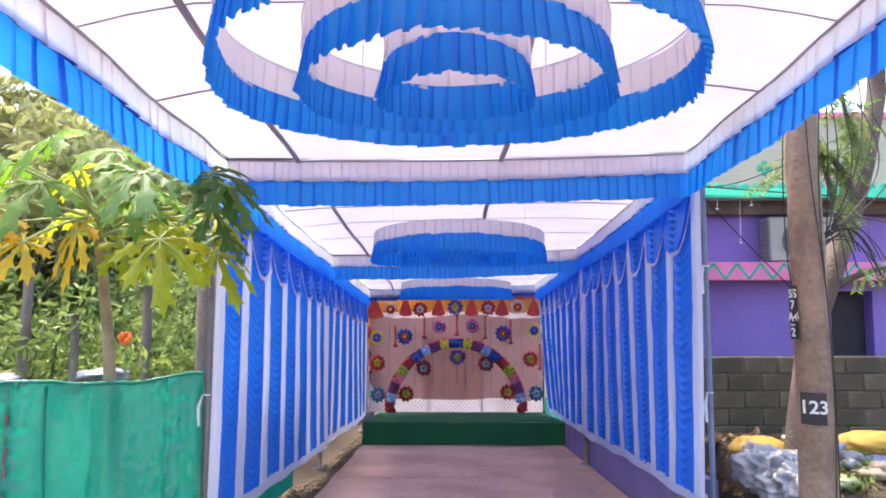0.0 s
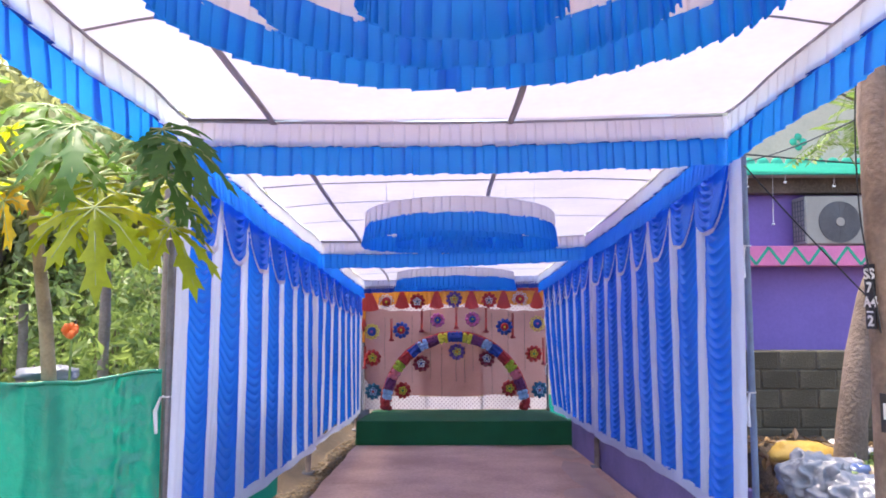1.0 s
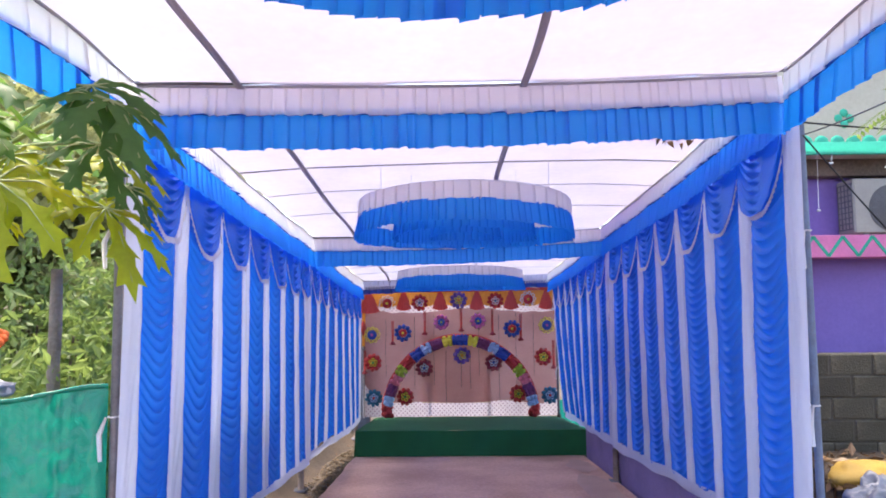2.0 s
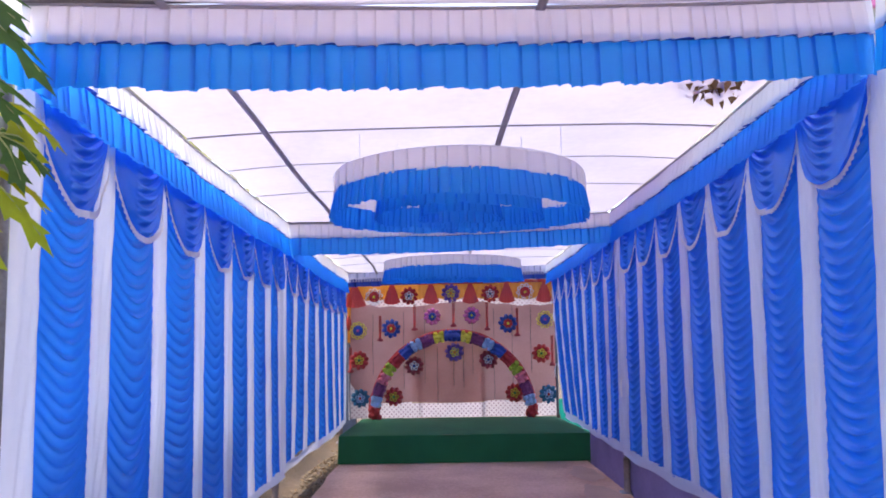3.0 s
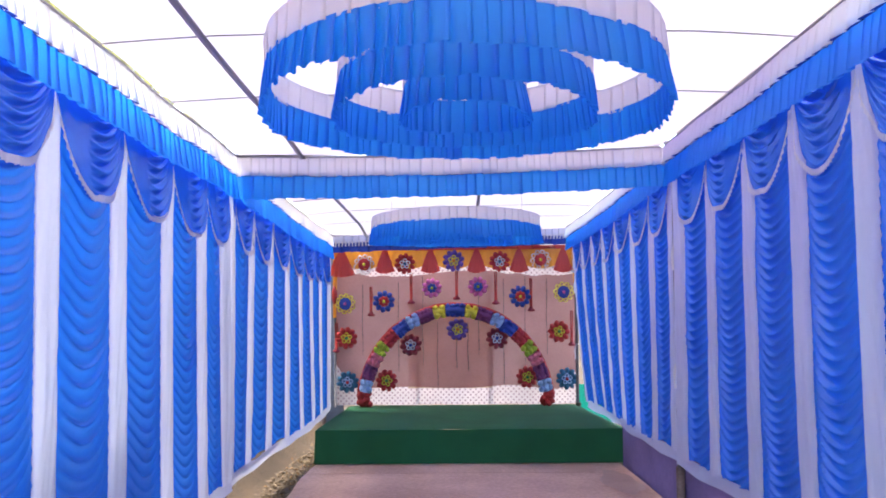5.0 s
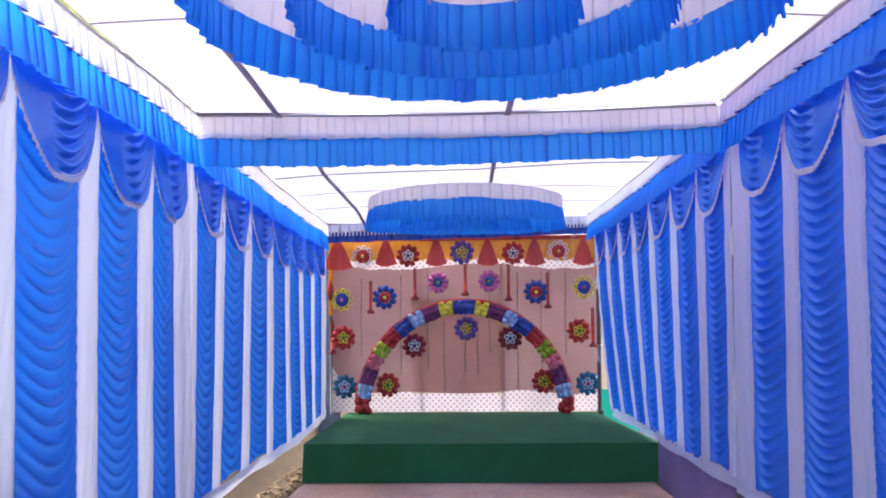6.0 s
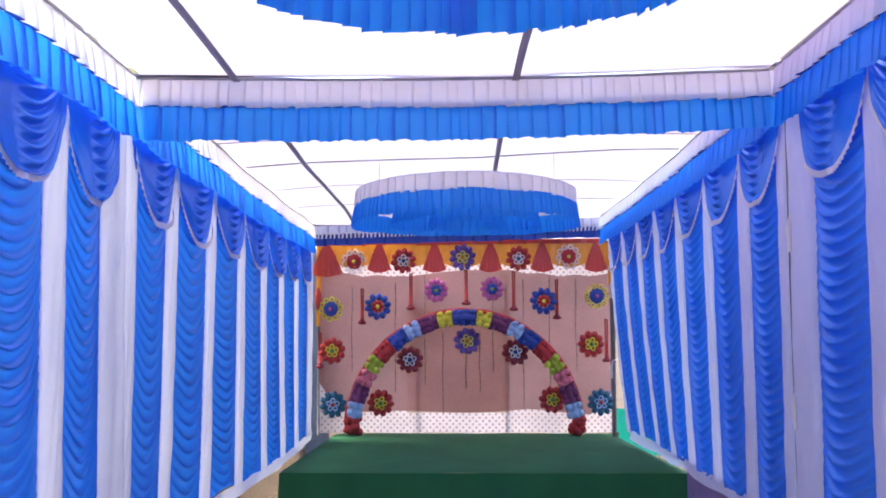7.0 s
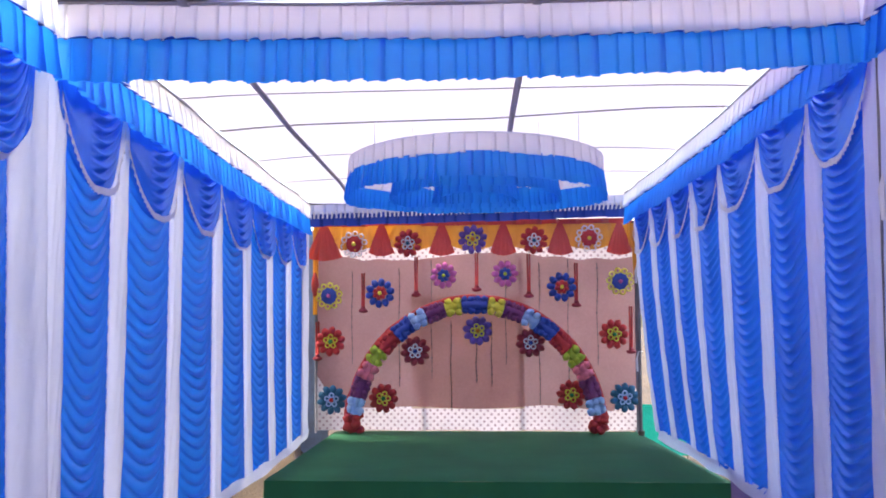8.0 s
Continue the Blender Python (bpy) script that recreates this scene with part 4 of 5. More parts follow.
# ---- house on the far side of the block wall ----
house = thing("house", (5.5, 7.6, floor_z(0, 7.6)), "purple house with a pink ledge, green roof edge and cream parapet", "house")
HZ = floor_z(0, 7.6) - 0.3
# unseen depth of side wall and roof is set to shade the right curtains
for a in ((2.95, 5.25, 7.62, 7.84, HZ, 3.02), (5.80, 9.5, 7.62, 7.84, HZ, 3.02), (5.25, 5.80, 7.62, 7.84, 2.02, 3.02), (2.95, 3.17, 7.84, 11.6, HZ, 3.02)):
    part("wall", Shape().box(*a), PURPLE, house, "purple painted wall", False)
# a dark sheet painted as shade fills the door opening
part("doorway", Shape().box(5.25, 5.80, 7.80, 7.83, HZ, 2.02), DOOR_SHADE, house, "dark sheet standing in for the shade in the open doorway", False)
ledge = part("ledge", Shape().box(2.90, 9.5, 7.30, 7.62, 2.155, 2.385), PINK, house, "pink painted ledge", False)
for i, x in enumerate(np.arange(3.0, 7.6, 0.30)):
    s = Shape()
    for a, b in ((x, x + 0.15), (x + 0.15, x + 0.30)):
        za, zb = (2.37, 2.17) if a == x else (2.17, 2.37)
        d = Vector((b - a, 0, zb - za)).normalized()
        nn = Vector((-d.z, 0, d.x)) * 0.016
        v = [(a - nn.x, 7.296, za - nn.z), (a + nn.x, 7.296, za + nn.z), (b + nn.x, 7.296, zb + nn.z), (b - nn.x, 7.296, zb - nn.z)]
        s.add(v + [(p[0], 7.303, p[2]) for p in v], [(0, 3, 2, 1), (4, 5, 6, 7), (0, 1, 5, 4), (2, 3, 7, 6), (1, 2, 6, 5), (0, 4, 7, 3)])
    part("zigzag", s, GREEN_PAINT, ledge, "green painted zigzag", False)
# the roof's shade on the lintel is put into its dark bark colour
part("beam", Shape().box(2.9, 9.5, 7.46, 7.86, 3.02, 3.20), BARK, house, "lintel under the roof, dark brown standing in for shade", False)
roof = part("roof_slab", Shape().box(2.75, 9.5, 7.20, 11.7, 3.20, 3.30), CREAM, house, "flat cream roof slab", False)
s = Shape()
s.box(2.74, 9.5, 7.18, 7.22, 3.19, 3.32)
for x in np.arange(2.78, 9.4, 0.16):
    s.blob((x + 0.08, 7.20, 3.32), (0.075, 0.018, 0.07), 10, 6)
part("green_edge", s, GREEN_PAINT, house, "green scalloped roof edge")
part("parapet", Shape().box(2.9, 9.5, 7.42, 7.58, 3.30, 4.28), CREAM, house, "cream plastered parapet", False)
part("coping", Shape().box(2.86, 9.5, 7.38, 7.62, 4.28, 4.36), PINK, house, "pink coping on the parapet", False)
for x in (3.3, 4.35, 5.4, 6.45):
    s = Shape()
    for a in range(4):
        s.blob((x + 0.06 * math.cos(a * math.pi / 2), 7.415, 3.62 + 0.06 * math.sin(a * math.pi / 2)), (0.045, 0.012, 0.045), 8, 5)
    part("painted_flower", s, GREEN_PAINT, house, "green plaster flower")

ac = thing("outdoor_ac_unit", (4.75, 7.46, 2.385), "aged white outdoor air conditioner unit on the pink ledge", "air conditioner")
x0, x1, z0, z1, yf = 4.34, 5.17, 2.40, 2.965, 7.31
part("body", Shape().box(x0, x1, yf, yf + 0.30, z0, z1, 0.015), AC_WHITE, ac, smooth=False)
fc = (4.73, yf - 0.004, 2.66)
s = Shape()
for r in np.linspace(0.05, 0.235, 9):
    s.ring((fc[0], fc[1] - 0.008, fc[2]), r, 0.0035, n=36, m=5)
for k in range(16):
    a = 2 * math.pi * k / 16
    s.tube([(fc[0] + 0.045 * math.cos(a), fc[1] - 0.008, fc[2] + 0.045 * math.sin(a)), (fc[0] + 0.235 * math.cos(a), fc[1] - 0.008, fc[2] + 0.235 * math.sin(a))], 0.003, 5)
part("fan_guard", s, AC_GREY, ac, "grey round fan guard")
# no hole is cut: a flat grey disc gives the recess its shade
part("fan_opening", Shape().tube([(fc[0], fc[1] - 0.002, fc[2]), (fc[0], fc[1] + 0.004, fc[2])], 0.24, 40), AC_GREY, ac, "grey disc standing in for the shaded fan opening", False)
part("fan_hub", Shape().tube([(fc[0], fc[1] - 0.018, fc[2]), (fc[0], fc[1], fc[2])], 0.05, 20), AC_WHITE, ac, "white fan hub", False)
s = Shape()
for z in np.linspace(z0 + 0.05, z1 - 0.05, 9):
    s.box(x0 - 0.008, x0, yf + 0.02, yf + 0.28, z - 0.006, z + 0.006, 0.002)
for y in np.linspace(yf + 0.03, yf + 0.27, 5):
    s.box(x0 - 0.008, x0, y - 0.005, y + 0.005, z0 + 0.04, z1 - 0.04, 0.002)
part("coil_grille", s, AC_GREY, ac, "grey wire grille over the coil", False)
for k in range(3):
    part("lettering_bar", Shape().box(5.02 + 0.032 * k, 5.045 + 0.032 * k, yf - 0.003, yf, 2.875, 2.905, 0.001), AC_GREY, ac, "dark bar of lettering", False)
for x in (x0 + 0.12, x1 - 0.12):
    part("foot", Shape().box(x - 0.03, x + 0.03, yf + 0.01, yf + 0.29, 2.385, 2.40, 0.002), AC_GREY, ac, smooth=False)

# ---- concrete block wall ----
BW_Y, BW_TOP = 6.80, 1.235
bw = thing("block_wall", (4.5, BW_Y, floor_z(0, BW_Y)), "unplastered grey concrete block wall with recessed joints", "wall")
part("mortar", Shape().box(2.93, 7.4, BW_Y + 0.012, BW_Y + 0.19, floor_z(0, BW_Y) - 0.2, BW_TOP - 0.01), MORTAR, bw, smooth=False)
shapes = []
for k in range(4):
    s = Shape()
    s.box(-0.192, 0.192, -0.10, 0.10, -0.095, 0.095, 0.010)
    s.v = [(a + 0.014 * noise.noise(Vector((a * 9, c * 9, k))), b + 0.012 * noise.noise(Vector((a * 9, c * 9, k + 5))), c) for a, b, c in s.v]
    shapes.append(mesh_from("block", s, BLOCK, smooth=False))
for r in range(9):
    for c in range(12):
        x = 3.12 + 0.40 * c + (0.2 if r % 2 else 0)
        ob = new("block", shapes[(r * 5 + c * 3) % 4])
        ob.parent = bw
        ob.location = (x - 4.5, 0.10 + rnd(-0.005, 0.005), BW_TOP - 0.10 - 0.203 * r - floor_z(0, BW_Y) + rnd(-0.003, 0.003))

# ---- utility pole with painted numbers ----
PX, PY = 2.81, 3.65
up = thing("utility_pole", (PX, PY, floor_z(PX, PY)), "weathered brown wooden utility pole with painted numbers and loose cables", "utility pole")
part("shaft", Shape().tube([(PX + 0.012 * math.sin(t * 7), PY, floor_z(PX, PY) - 0.1 + 6.0 * t) for t in np.linspace(0, 1, 30)], [0.131 - 0.035 * t for t in np.linspace(0, 1, 30)], 20, True, 0.10), POLE_WOOD, up)


def bent_plate(cx, cy, r, a0, a1, z0, z1, n=14):
    s = Shape()
    rows = []
    for z in (z0, z1):
        rows.append([(cx + r * math.sin(a), cy - r * math.cos(a), z) for a in np.linspace(a0, a1, n)])
    s.grid(rows)
    s.grid([[(cx + (r - 0.012) * math.sin(a), cy - (r - 0.012) * math.cos(a), z) for a in np.linspace(a0, a1, n)] for z in (z1, z0)])
    s.grid([rows[1], [(cx + (r - 0.012) * math.sin(a), cy - (r - 0.012) * math.cos(a), z1) for a in np.linspace(a0, a1, n)]])
    return s


def lettering(text, size, cx, cy, r, angle, z, parent, name="lettering"):
    """Text set on the round pole, facing the given angle."""
    cu = bpy.data.curves.new(name, "FONT")
    cu.body, cu.size, cu.align_x, cu.align_y, cu.extrude, cu.offset = text, size, "CENTER", "CENTER", 0.001, 0.0025
    tmp = new("text_source", cu)
    me = bpy.data.meshes.new_from_object(tmp.evaluated_get(bpy.context.evaluated_depsgraph_get()))
    bpy.data.objects.remove(tmp)
    o = ORIGIN[parent.name]
    for v in me.vertices:
        a = angle + v.co.x / r
        rr = r + 0.002 + v.co.z
        v.co = (cx + rr * math.sin(a) - o[0], cy - rr * math.cos(a) - o[1], z + v.co.y - o[2])
    me.materials.clear()
    me.materials.append(SIGN_WHITE)
    me.name = name
    ob = new(name, me)
    ob.parent = parent
    ORIGIN[ob.name] = o
    return tagged(ob, "white painted lettering")


view = math.atan2(0.2 - PX, PY + 1.1)
band = part("number_band", bent_plate(PX, PY, 0.138, view - 0.62, view + 0.62, 1.035, 1.255), PLATE, up, "black painted band")
lettering("123", 0.125, PX, PY, 0.138, view + 0.02, 1.15, band)
tag = part("number_plate", bent_plate(PX, PY, 0.138, view - 1.15, view - 0.62, 1.62, 2.0), PLATE, up, "narrow black number plate")
for txt, z in (("SS", 1.94), ("7", 1.86), ("A4", 1.775), ("2", 1.665)):
    lettering(txt, 0.085, PX, PY, 0.138, view - 0.86, z, tag)
part("bar", bent_plate(PX, PY, 0.141, view - 1.05, view - 0.70, 1.715, 1.725), SIGN_WHITE, tag, "white painted line")
for k in range(3):
    a = view + (0.7, 1.2, -0.9)[k]
    pts = []
    for t in np.linspace(0, 1, 16):
        aa = a + 0.5 * math.sin(t * 5 + k)
        pts.append((PX + 0.139 * math.sin(aa), PY - 0.139 * math.cos(aa), 0.2 + 3.2 * t if k < 2 else 1.6 + 1.9 * t))
    part("cable", Shape().tube(pts, 0.0045, 6), CABLE, up, "black cable down the pole")
for k in range(12):
    reach, rise, fall_by = rnd(0.10, 0.42), rnd(0.02, 0.16), rnd(0.10, 0.36)
    z0, side_by = 2.33 + rnd(-0.05, 0.05), rnd(-0.10, 0.14)
    pts = [(PX + 0.10, PY - 0.06, z0)]
    for t in np.linspace(0.15, 1, 8):
        pts.append((PX + 0.11 + reach * t, PY - 0.06 + side_by * t, z0 + rise * math.sin(t * 3.1) - fall_by * t ** 3))
    part("loose_wire", Shape().tube(pts, 0.0045, 5), CABLE, up, "drooping black wire end")

for k in range(7):
    bow, lean, z1 = 0.03 + 0.045 * k, rnd(-0.08, 0.10), 3.35 + rnd(-0.1, 0.5)
    pts = []
    for t in np.linspace(0, 1, 14):
        pts.append((PX + 0.115 + (0.02 + 0.06 * k) * t + bow * math.sin(math.pi * t), PY - 0.05 + lean * t, 2.34 + (z1 - 2.34) * t))
    part("hanging_cable", Shape().tube(pts, 0.0045, 5), CABLE, up, "thin black cable hanging beside the pole")


def cable(pts, sag, r=0.007):
    a, b = Vector(pts[0]), Vector(pts[1])
    q = [a.lerp(b, t) - Vector((0, 0, sag * 4 * t * (1 - t))) for t in np.linspace(0, 1, 24)]
    single("overhead_cable", Shape().tube([tuple(p) for p in q], r, 6), CABLE, "thin black overhead cable", "cable", "overhead cables")


cable([(PX, PY - 0.02, 2.95), (3.6, 7.28, 3.35)], 0.05, 0.006)
cable([(2.60, 5.0, 2.86), (3.97, 5.55, 1.72)], 0.02, 0.006)
cable([(2.60, 5.1, 2.98), (7.5, 5.9, 2.92)], 0.05)
cable([(PX + 0.1, PY, 2.55), (7.6, 6.2, 2.75)], 0.12)


# ---- neem tree behind the pole ----
def leaves(s, centre, radii, n, size, droop=0.3, hollow=0.0):
    """Scatters small pointed leaves in a lumpy cloud."""
    for _ in range(n):
        while True:
            p = Vector((rnd(-1, 1), rnd(-1, 1), rnd(-1, 1)))
            if hollow <= p.length <= 1 and noise.noise(p * 2.1 + Vector(centre)) > -0.15:
                break
        c = Vector((centre[0] + p.x * radii[0], centre[1] + p.y * radii[1], centre[2] + p.z * radii[2]))
        d = Vector((rnd(-1, 1), rnd(-1, 1), rnd(-1, 0.5) - droop)).normalized()
        w = d.cross(Vector((rnd(-1, 1), rnd(-1, 1), rnd(-1, 1)))).normalized()
        k = size * rnd(0.6, 1.3)
        fold = d.cross(w) * k * 0.08
        s.add([c, c + d * k * 0.5 + w * k * 0.22 + fold, c + d * k, c + d * k * 0.5 - w * k * 0.22 + fold, c + d * k * 0.5], [(0, 1, 4), (1, 2, 4), (0, 4, 3), (4, 2, 3)])
    return s


def sprays(s, root, tip, n, length, size):
    """Feathered leaf sprays along a twig."""
    a, b = Vector(root), Vector(tip)
    for i in range(n):
        o = a.lerp(b, rnd(0.2, 1.0)) + Vector((rnd(-0.05, 0.05), rnd(-0.05, 0.05), rnd(-0.05, 0.05)))
        d = ((b - a).normalized() * 0.5 + Vector((rnd(-1, 1), rnd(-1, 1), rnd(-1.2, 0.3)))).normalized()
        w = d.cross(Vector((0, 0, 1))).normalized()
        for k in range(9):
            q = o + d * (length * (k + 1) / 9) - Vector((0, 0, 0.10 * length * ((k + 1) / 9) ** 2))
            for sg in (-1, 1):
                e = (d * 0.5 + w * sg * 0.9 + Vector((0, 0, -0.25))).normalized()
                m = e.cross(d).cross(e).normalized() * size * 0.16
                s.add([q, q + e * size * 0.5 + m, q + e * size, q + e * size * 0.5 - m], [(0, 1, 2, 3)])
    return s


nt = thing("neem_tree", (3.45, 5.5, floor_z(0, 5.5)), "leaning brown tree with fine feathery green leaves", "tree")
trunk = [(3.58, 5.5, -0.6), (3.62, 5.5, 0.2), (3.69, 5.52, 0.75), (3.82, 5.56, 1.30), (3.96, 5.6, 1.80), (4.14, 5.6, 2.25), (4.30, 5.6, 2.70), (4.50, 5.62, 3.3), (4.68, 5.65, 4.0), (4.8, 5.7, 5.0)]
part("trunk", Shape().tube(trunk, [0.14, 0.13, 0.125, 0.12, 0.115, 0.115, 0.11, 0.105, 0.09, 0.06], 16, True, 0.2), BARK, nt)
BOUGHS = [((4.25, 5.6, 2.5), (4.05, 5.45, 3.1), (3.75, 5.2, 3.6)), ((4.35, 5.6, 2.9), (4.2, 5.3, 3.3), (3.4, 5.0, 3.45)), ((4.5, 5.62, 3.3), (4.2, 5.4, 3.7), (4.0, 5.1, 3.9)),
         ((4.68, 5.65, 4.0), (5.0, 5.4, 4.4), (5.4, 5.2, 4.4)), ((4.7, 5.65, 4.2), (4.2, 5.3, 4.8), (3.5, 5.0, 5.0)), ((4.0, 5.6, 1.95), (4.3, 5.5, 2.2), (4.7, 5.4, 2.25))]
crown = Shape()
for a, b, c in BOUGHS:
    q = [Vector(a).lerp(Vector(b), t).lerp(Vector(b).lerp(Vector(c), t), t) for t in np.linspace(0, 1, 8)]
    part("limb", Shape().tube([tuple(p) for p in q], [0.05 - 0.04 * t for t in np.linspace(0, 1, 8)], 8, True, 0.2), BARK, nt)
    sprays(crown, b, c, 15, 0.30, 0.085)
sprays(crown, (3.8, 5.2, 3.4), (3.2, 4.9, 3.05), 16, 0.30, 0.085)
sprays(crown, (4.1, 5.3, 3.6), (3.95, 5.1, 2.7), 16, 0.30, 0.085)
sprays(crown, (4.3, 5.4, 3.9), (4.15, 5.2, 3.3), 14, 0.30, 0.085)
part("crown", crown, LEAF_NEEM, nt, "fine feathery green leaves", False)

# ---- rubbish heap beside the block wall ----
rows = []
for v in np.linspace(0, 1, 40):
    row = []
    for u in np.linspace(0, 1, 46):
        x, y = 2.90 + 2.9 * u, 3.9 + 2.88 * v
        h = 0.98 / (1 + math.exp(-(y - 4.75) * 4.5)) + 0.10 * noise.noise(Vector((x * 2, y * 2, 0))) + 0.04 * noise.noise(Vector((x * 7, y * 7, 2)))
        edge = min(1, u * 16, (1 - u) * 5, v * 6)
        row.append((x, y, floor_z(x, y) - 0.09 + max(0.0, h * edge)))
    rows.append(row)
heap = single("earth_mound", Shape().grid(rows), SOIL, "mound of bare earth piled against the block wall", "heap")


def heap_z(x, y):
    u, v = (x - 2.90) / 2.9, (y - 3.9) / 2.88
    r = rows[min(39, max(0, int(round(v * 39))))][min(45, max(0, int(round(u * 45))))]
    return r[2]


def crumpled(name, c, r, material, label, category, bumps=0.6, n=26, m=16, group="", smooth=True):
    s = Shape()
    s.blob((0, 0, 0), (1, 1, 1), n, m)
    v = []
    for p in s.v:
        q = Vector(p)
        k = 1 + bumps * 0.5 * noise.noise(q * 1.6 + Vector(c)) + bumps * (0.30 - 0.75 * abs(noise.noise(q * 2.6 + Vector(c) * 2))) + bumps * (0.06 - 0.17 * abs(noise.noise(Vector((q.x * 2.2 + q.z, q.y * 2.2, q.z * 5.5)) + Vector(c)))) + bumps * (0.02 - 0.07 * abs(noise.noise(Vector((q.x * 4 - q.z * 3, q.y * 4, q.z * 9)) + Vector(c) * 3))) + bumps * 0.03 * noise.noise(q * 13 + Vector(c))
        v.append((c[0] + q.x * r[0] * k, c[1] + q.y * r[1] * k, c[2] + max(q.z, -0.55) * r[2] * k))
    s.v = v
    if not smooth:
        s.v = [(a + rnd(-0.1, 0.1) * r[0], b + rnd(-0.1, 0.1) * r[1], e + rnd(-0.16, 0.16) * r[2]) for a, b, e in s.v]
    return single(name, s, material, label, category, group, smooth=smooth)


for x, y, r in ((3.02, 4.80, 0.26), (3.30, 4.92, 0.28), (3.12, 5.12, 0.22), (3.50, 4.66, 0.22), (3.16, 4.50, 0.24), (3.42, 4.40, 0.2)):
    crumpled("plastic_bag", (x, y, heap_z(x, y) + 0.06), (r, r * 0.8, 0.19), BAG, "crumpled white and grey plastic bag on the rubbish heap", "plastic bag", 0.75, 70, 44, "bags on the heap")
for x, y, rx in ((3.36, 5.72, 0.28), (4.55, 5.75, 0.36)):
    crumpled("yellow_sack", (x, y, heap_z(x, y) + 0.06), (rx, 0.2, 0.12), SACK, "limp yellow woven sack on the rubbish heap", "sack", 0.4, 26, 16, "sacks on the heap")
crumpled("yellow_sack", (2.42, 5.35, floor_z(2.4, 5.3) + 0.22), (0.20, 0.16, 0.26), SACK, "stuffed yellow woven sack by the tent pole", "sack", 0.35, 26, 16)
s = Shape()
px, py = 3.78, 5.75
pz = heap_z(px, py) + 0.13
prof = [(0.0, 0.0), (0.09, 0.0), (0.13, 0.018), (0.15, 0.024), (0.15, 0.028), (0.125, 0.022), (0.09, 0.006), (0.0, 0.006)]
s.grid([[(px + r * math.cos(a), py + r * math.sin(a), pz + h) for a in np.linspace(0, 2 * math.pi, 24, endpoint=False)] for r, h in prof], wrap=True)
single("plate", s, SIGN_WHITE, "shallow white plate lying on the heap", "plate")
SCRAP = [(BAG, "white"), (cloth("blue_plastic_scrap", (0.05, 0.09, 0.24), None, 0.2, 0.1), "blue"), (cloth("green_plastic_scrap", (0.20, 0.26, 0.08), None, 0.2, 0.08), "pale green"), (cloth("buff_paper_scrap", (0.42, 0.34, 0.26), None, 0.2, 0.0), "buff")]
for k in range(22):
    x, y, q = rnd(3.35, 4.9), rnd(4.6, 5.95), rnd(0.07, 0.17)
    mat, tone = SCRAP[(k * 3) % 4]
    crumpled("litter_scrap", (x, y, heap_z(x, y) + 0.035), (q, q * rnd(0.6, 1.0), 0.05), mat, f"crumpled {tone} scrap of packaging on the heap", "litter", 0.9, 18, 10, "scraps on the heap")
lit = Shape()
for _ in range(2600):
    x, y = rnd(2.95, 5.6), rnd(4.0, 6.7)
    leaves(lit, (x, y, heap_z(x, y) + 0.012), (0.02, 0.02, 0.008), 1, 0.13)
single("leaf_litter", lit, DRY, "dry brown leaves scattered over the heap", "leaves", kind="stuff", smooth=False)
gr = Shape()
for _ in range(160):
    x, y = rnd(3.6, 4.8), rnd(4.7, 5.7)
    leaves(gr, (x, y, heap_z(x, y) + 0.05), (0.04, 0.04, 0.06), 3, 0.06, -0.6)
single("weeds", gr, LEAF_BUSH, "small green weeds growing on the heap", "weeds", kind="stuff", smooth=False)

# ---- leaves lying on the roof cloth ----
fall = Shape()
for _ in range(150):
    a, r = rnd(0, 6.28), min(0.24, abs(random.gauss(0, 0.16)))
    x, y = 2.12 + r * math.cos(a) * 1.2, 6.12 + r * math.sin(a)
    leaves(fall, (x, y, top_z(x, y) + 0.05), (0.01, 0.01, 0.004), 1, 0.10, 0.0)
single("fallen_leaves", fall, DRY, "fallen leaves lying on the white roof cloth", "leaves", kind="stuff", smooth=False)

# ---- teal cloth fence ----
fence = thing("cloth_fence", (-3.5, 4.0, floor_z(0, 4)), "teal green shade cloth fence sagging between thin posts", "fence")
F0, FD = Vector((-1.93, 4.72, 0)), Vector((-0.895, -0.447, 0))
FN = Vector((0.447, -0.895, 0))
rows = []
for v in np.linspace(0, 1, 70):
    row = []
    for d in np.linspace(0, 6.0, 330):
        p = F0 + FD * d
        t = 1.265 - 0.05 * math.sin(math.pi * ((d % 1.45) / 1.45)) + 0.02 * noise.noise(Vector((d * 3, 0, 0)))
        z = t + (floor_z(p.x, p.y) - 0.05 - t) * v
        o = 0.07 * noise.noise(Vector((d * 1.9, z * 0.6, 1))) + 0.055 * noise.noise(Vector((d * 6, z * 1.2, 4))) - 0.03 * (v ** 2)
        pucker = max(0.0, noise.noise(Vector((d * 1.6 + 3, 0, 9)))) * 6.0
        o += pucker * (0.05 * abs(noise.noise(Vector((d * 10 + z * 2, z * 6, 8)))) + 0.024 * noise.noise(Vector((d * 22, z * 14, 2))))
        crease = (d + 0.05 * noise.noise(Vector((d, z * 2, 6)))) % 0.58 - 0.29
        o -= 0.035 * math.exp(-(crease / 0.022) ** 2) * (0.6 + noise.noise(Vector((d * 0.8, z * 1.5, 3))))
        q = p + FN * o
        row.append((q.x, q.y, z))
    rows.append(row)
part("shade_cloth", Shape().grid(rows), TEAL, fence)
hem = []
for d in np.linspace(0, 6.0, 120):
    p = F0 + FD * d + FN * (0.045 * noise.noise(Vector((d * 1.9, 0.9, 1))) + 0.01)
    hem.append((p.x, p.y, 1.265 - 0.05 * math.sin(math.pi * ((d % 1.45) / 1.45)) + 0.02 * noise.noise(Vector((d * 3, 0, 0)))))
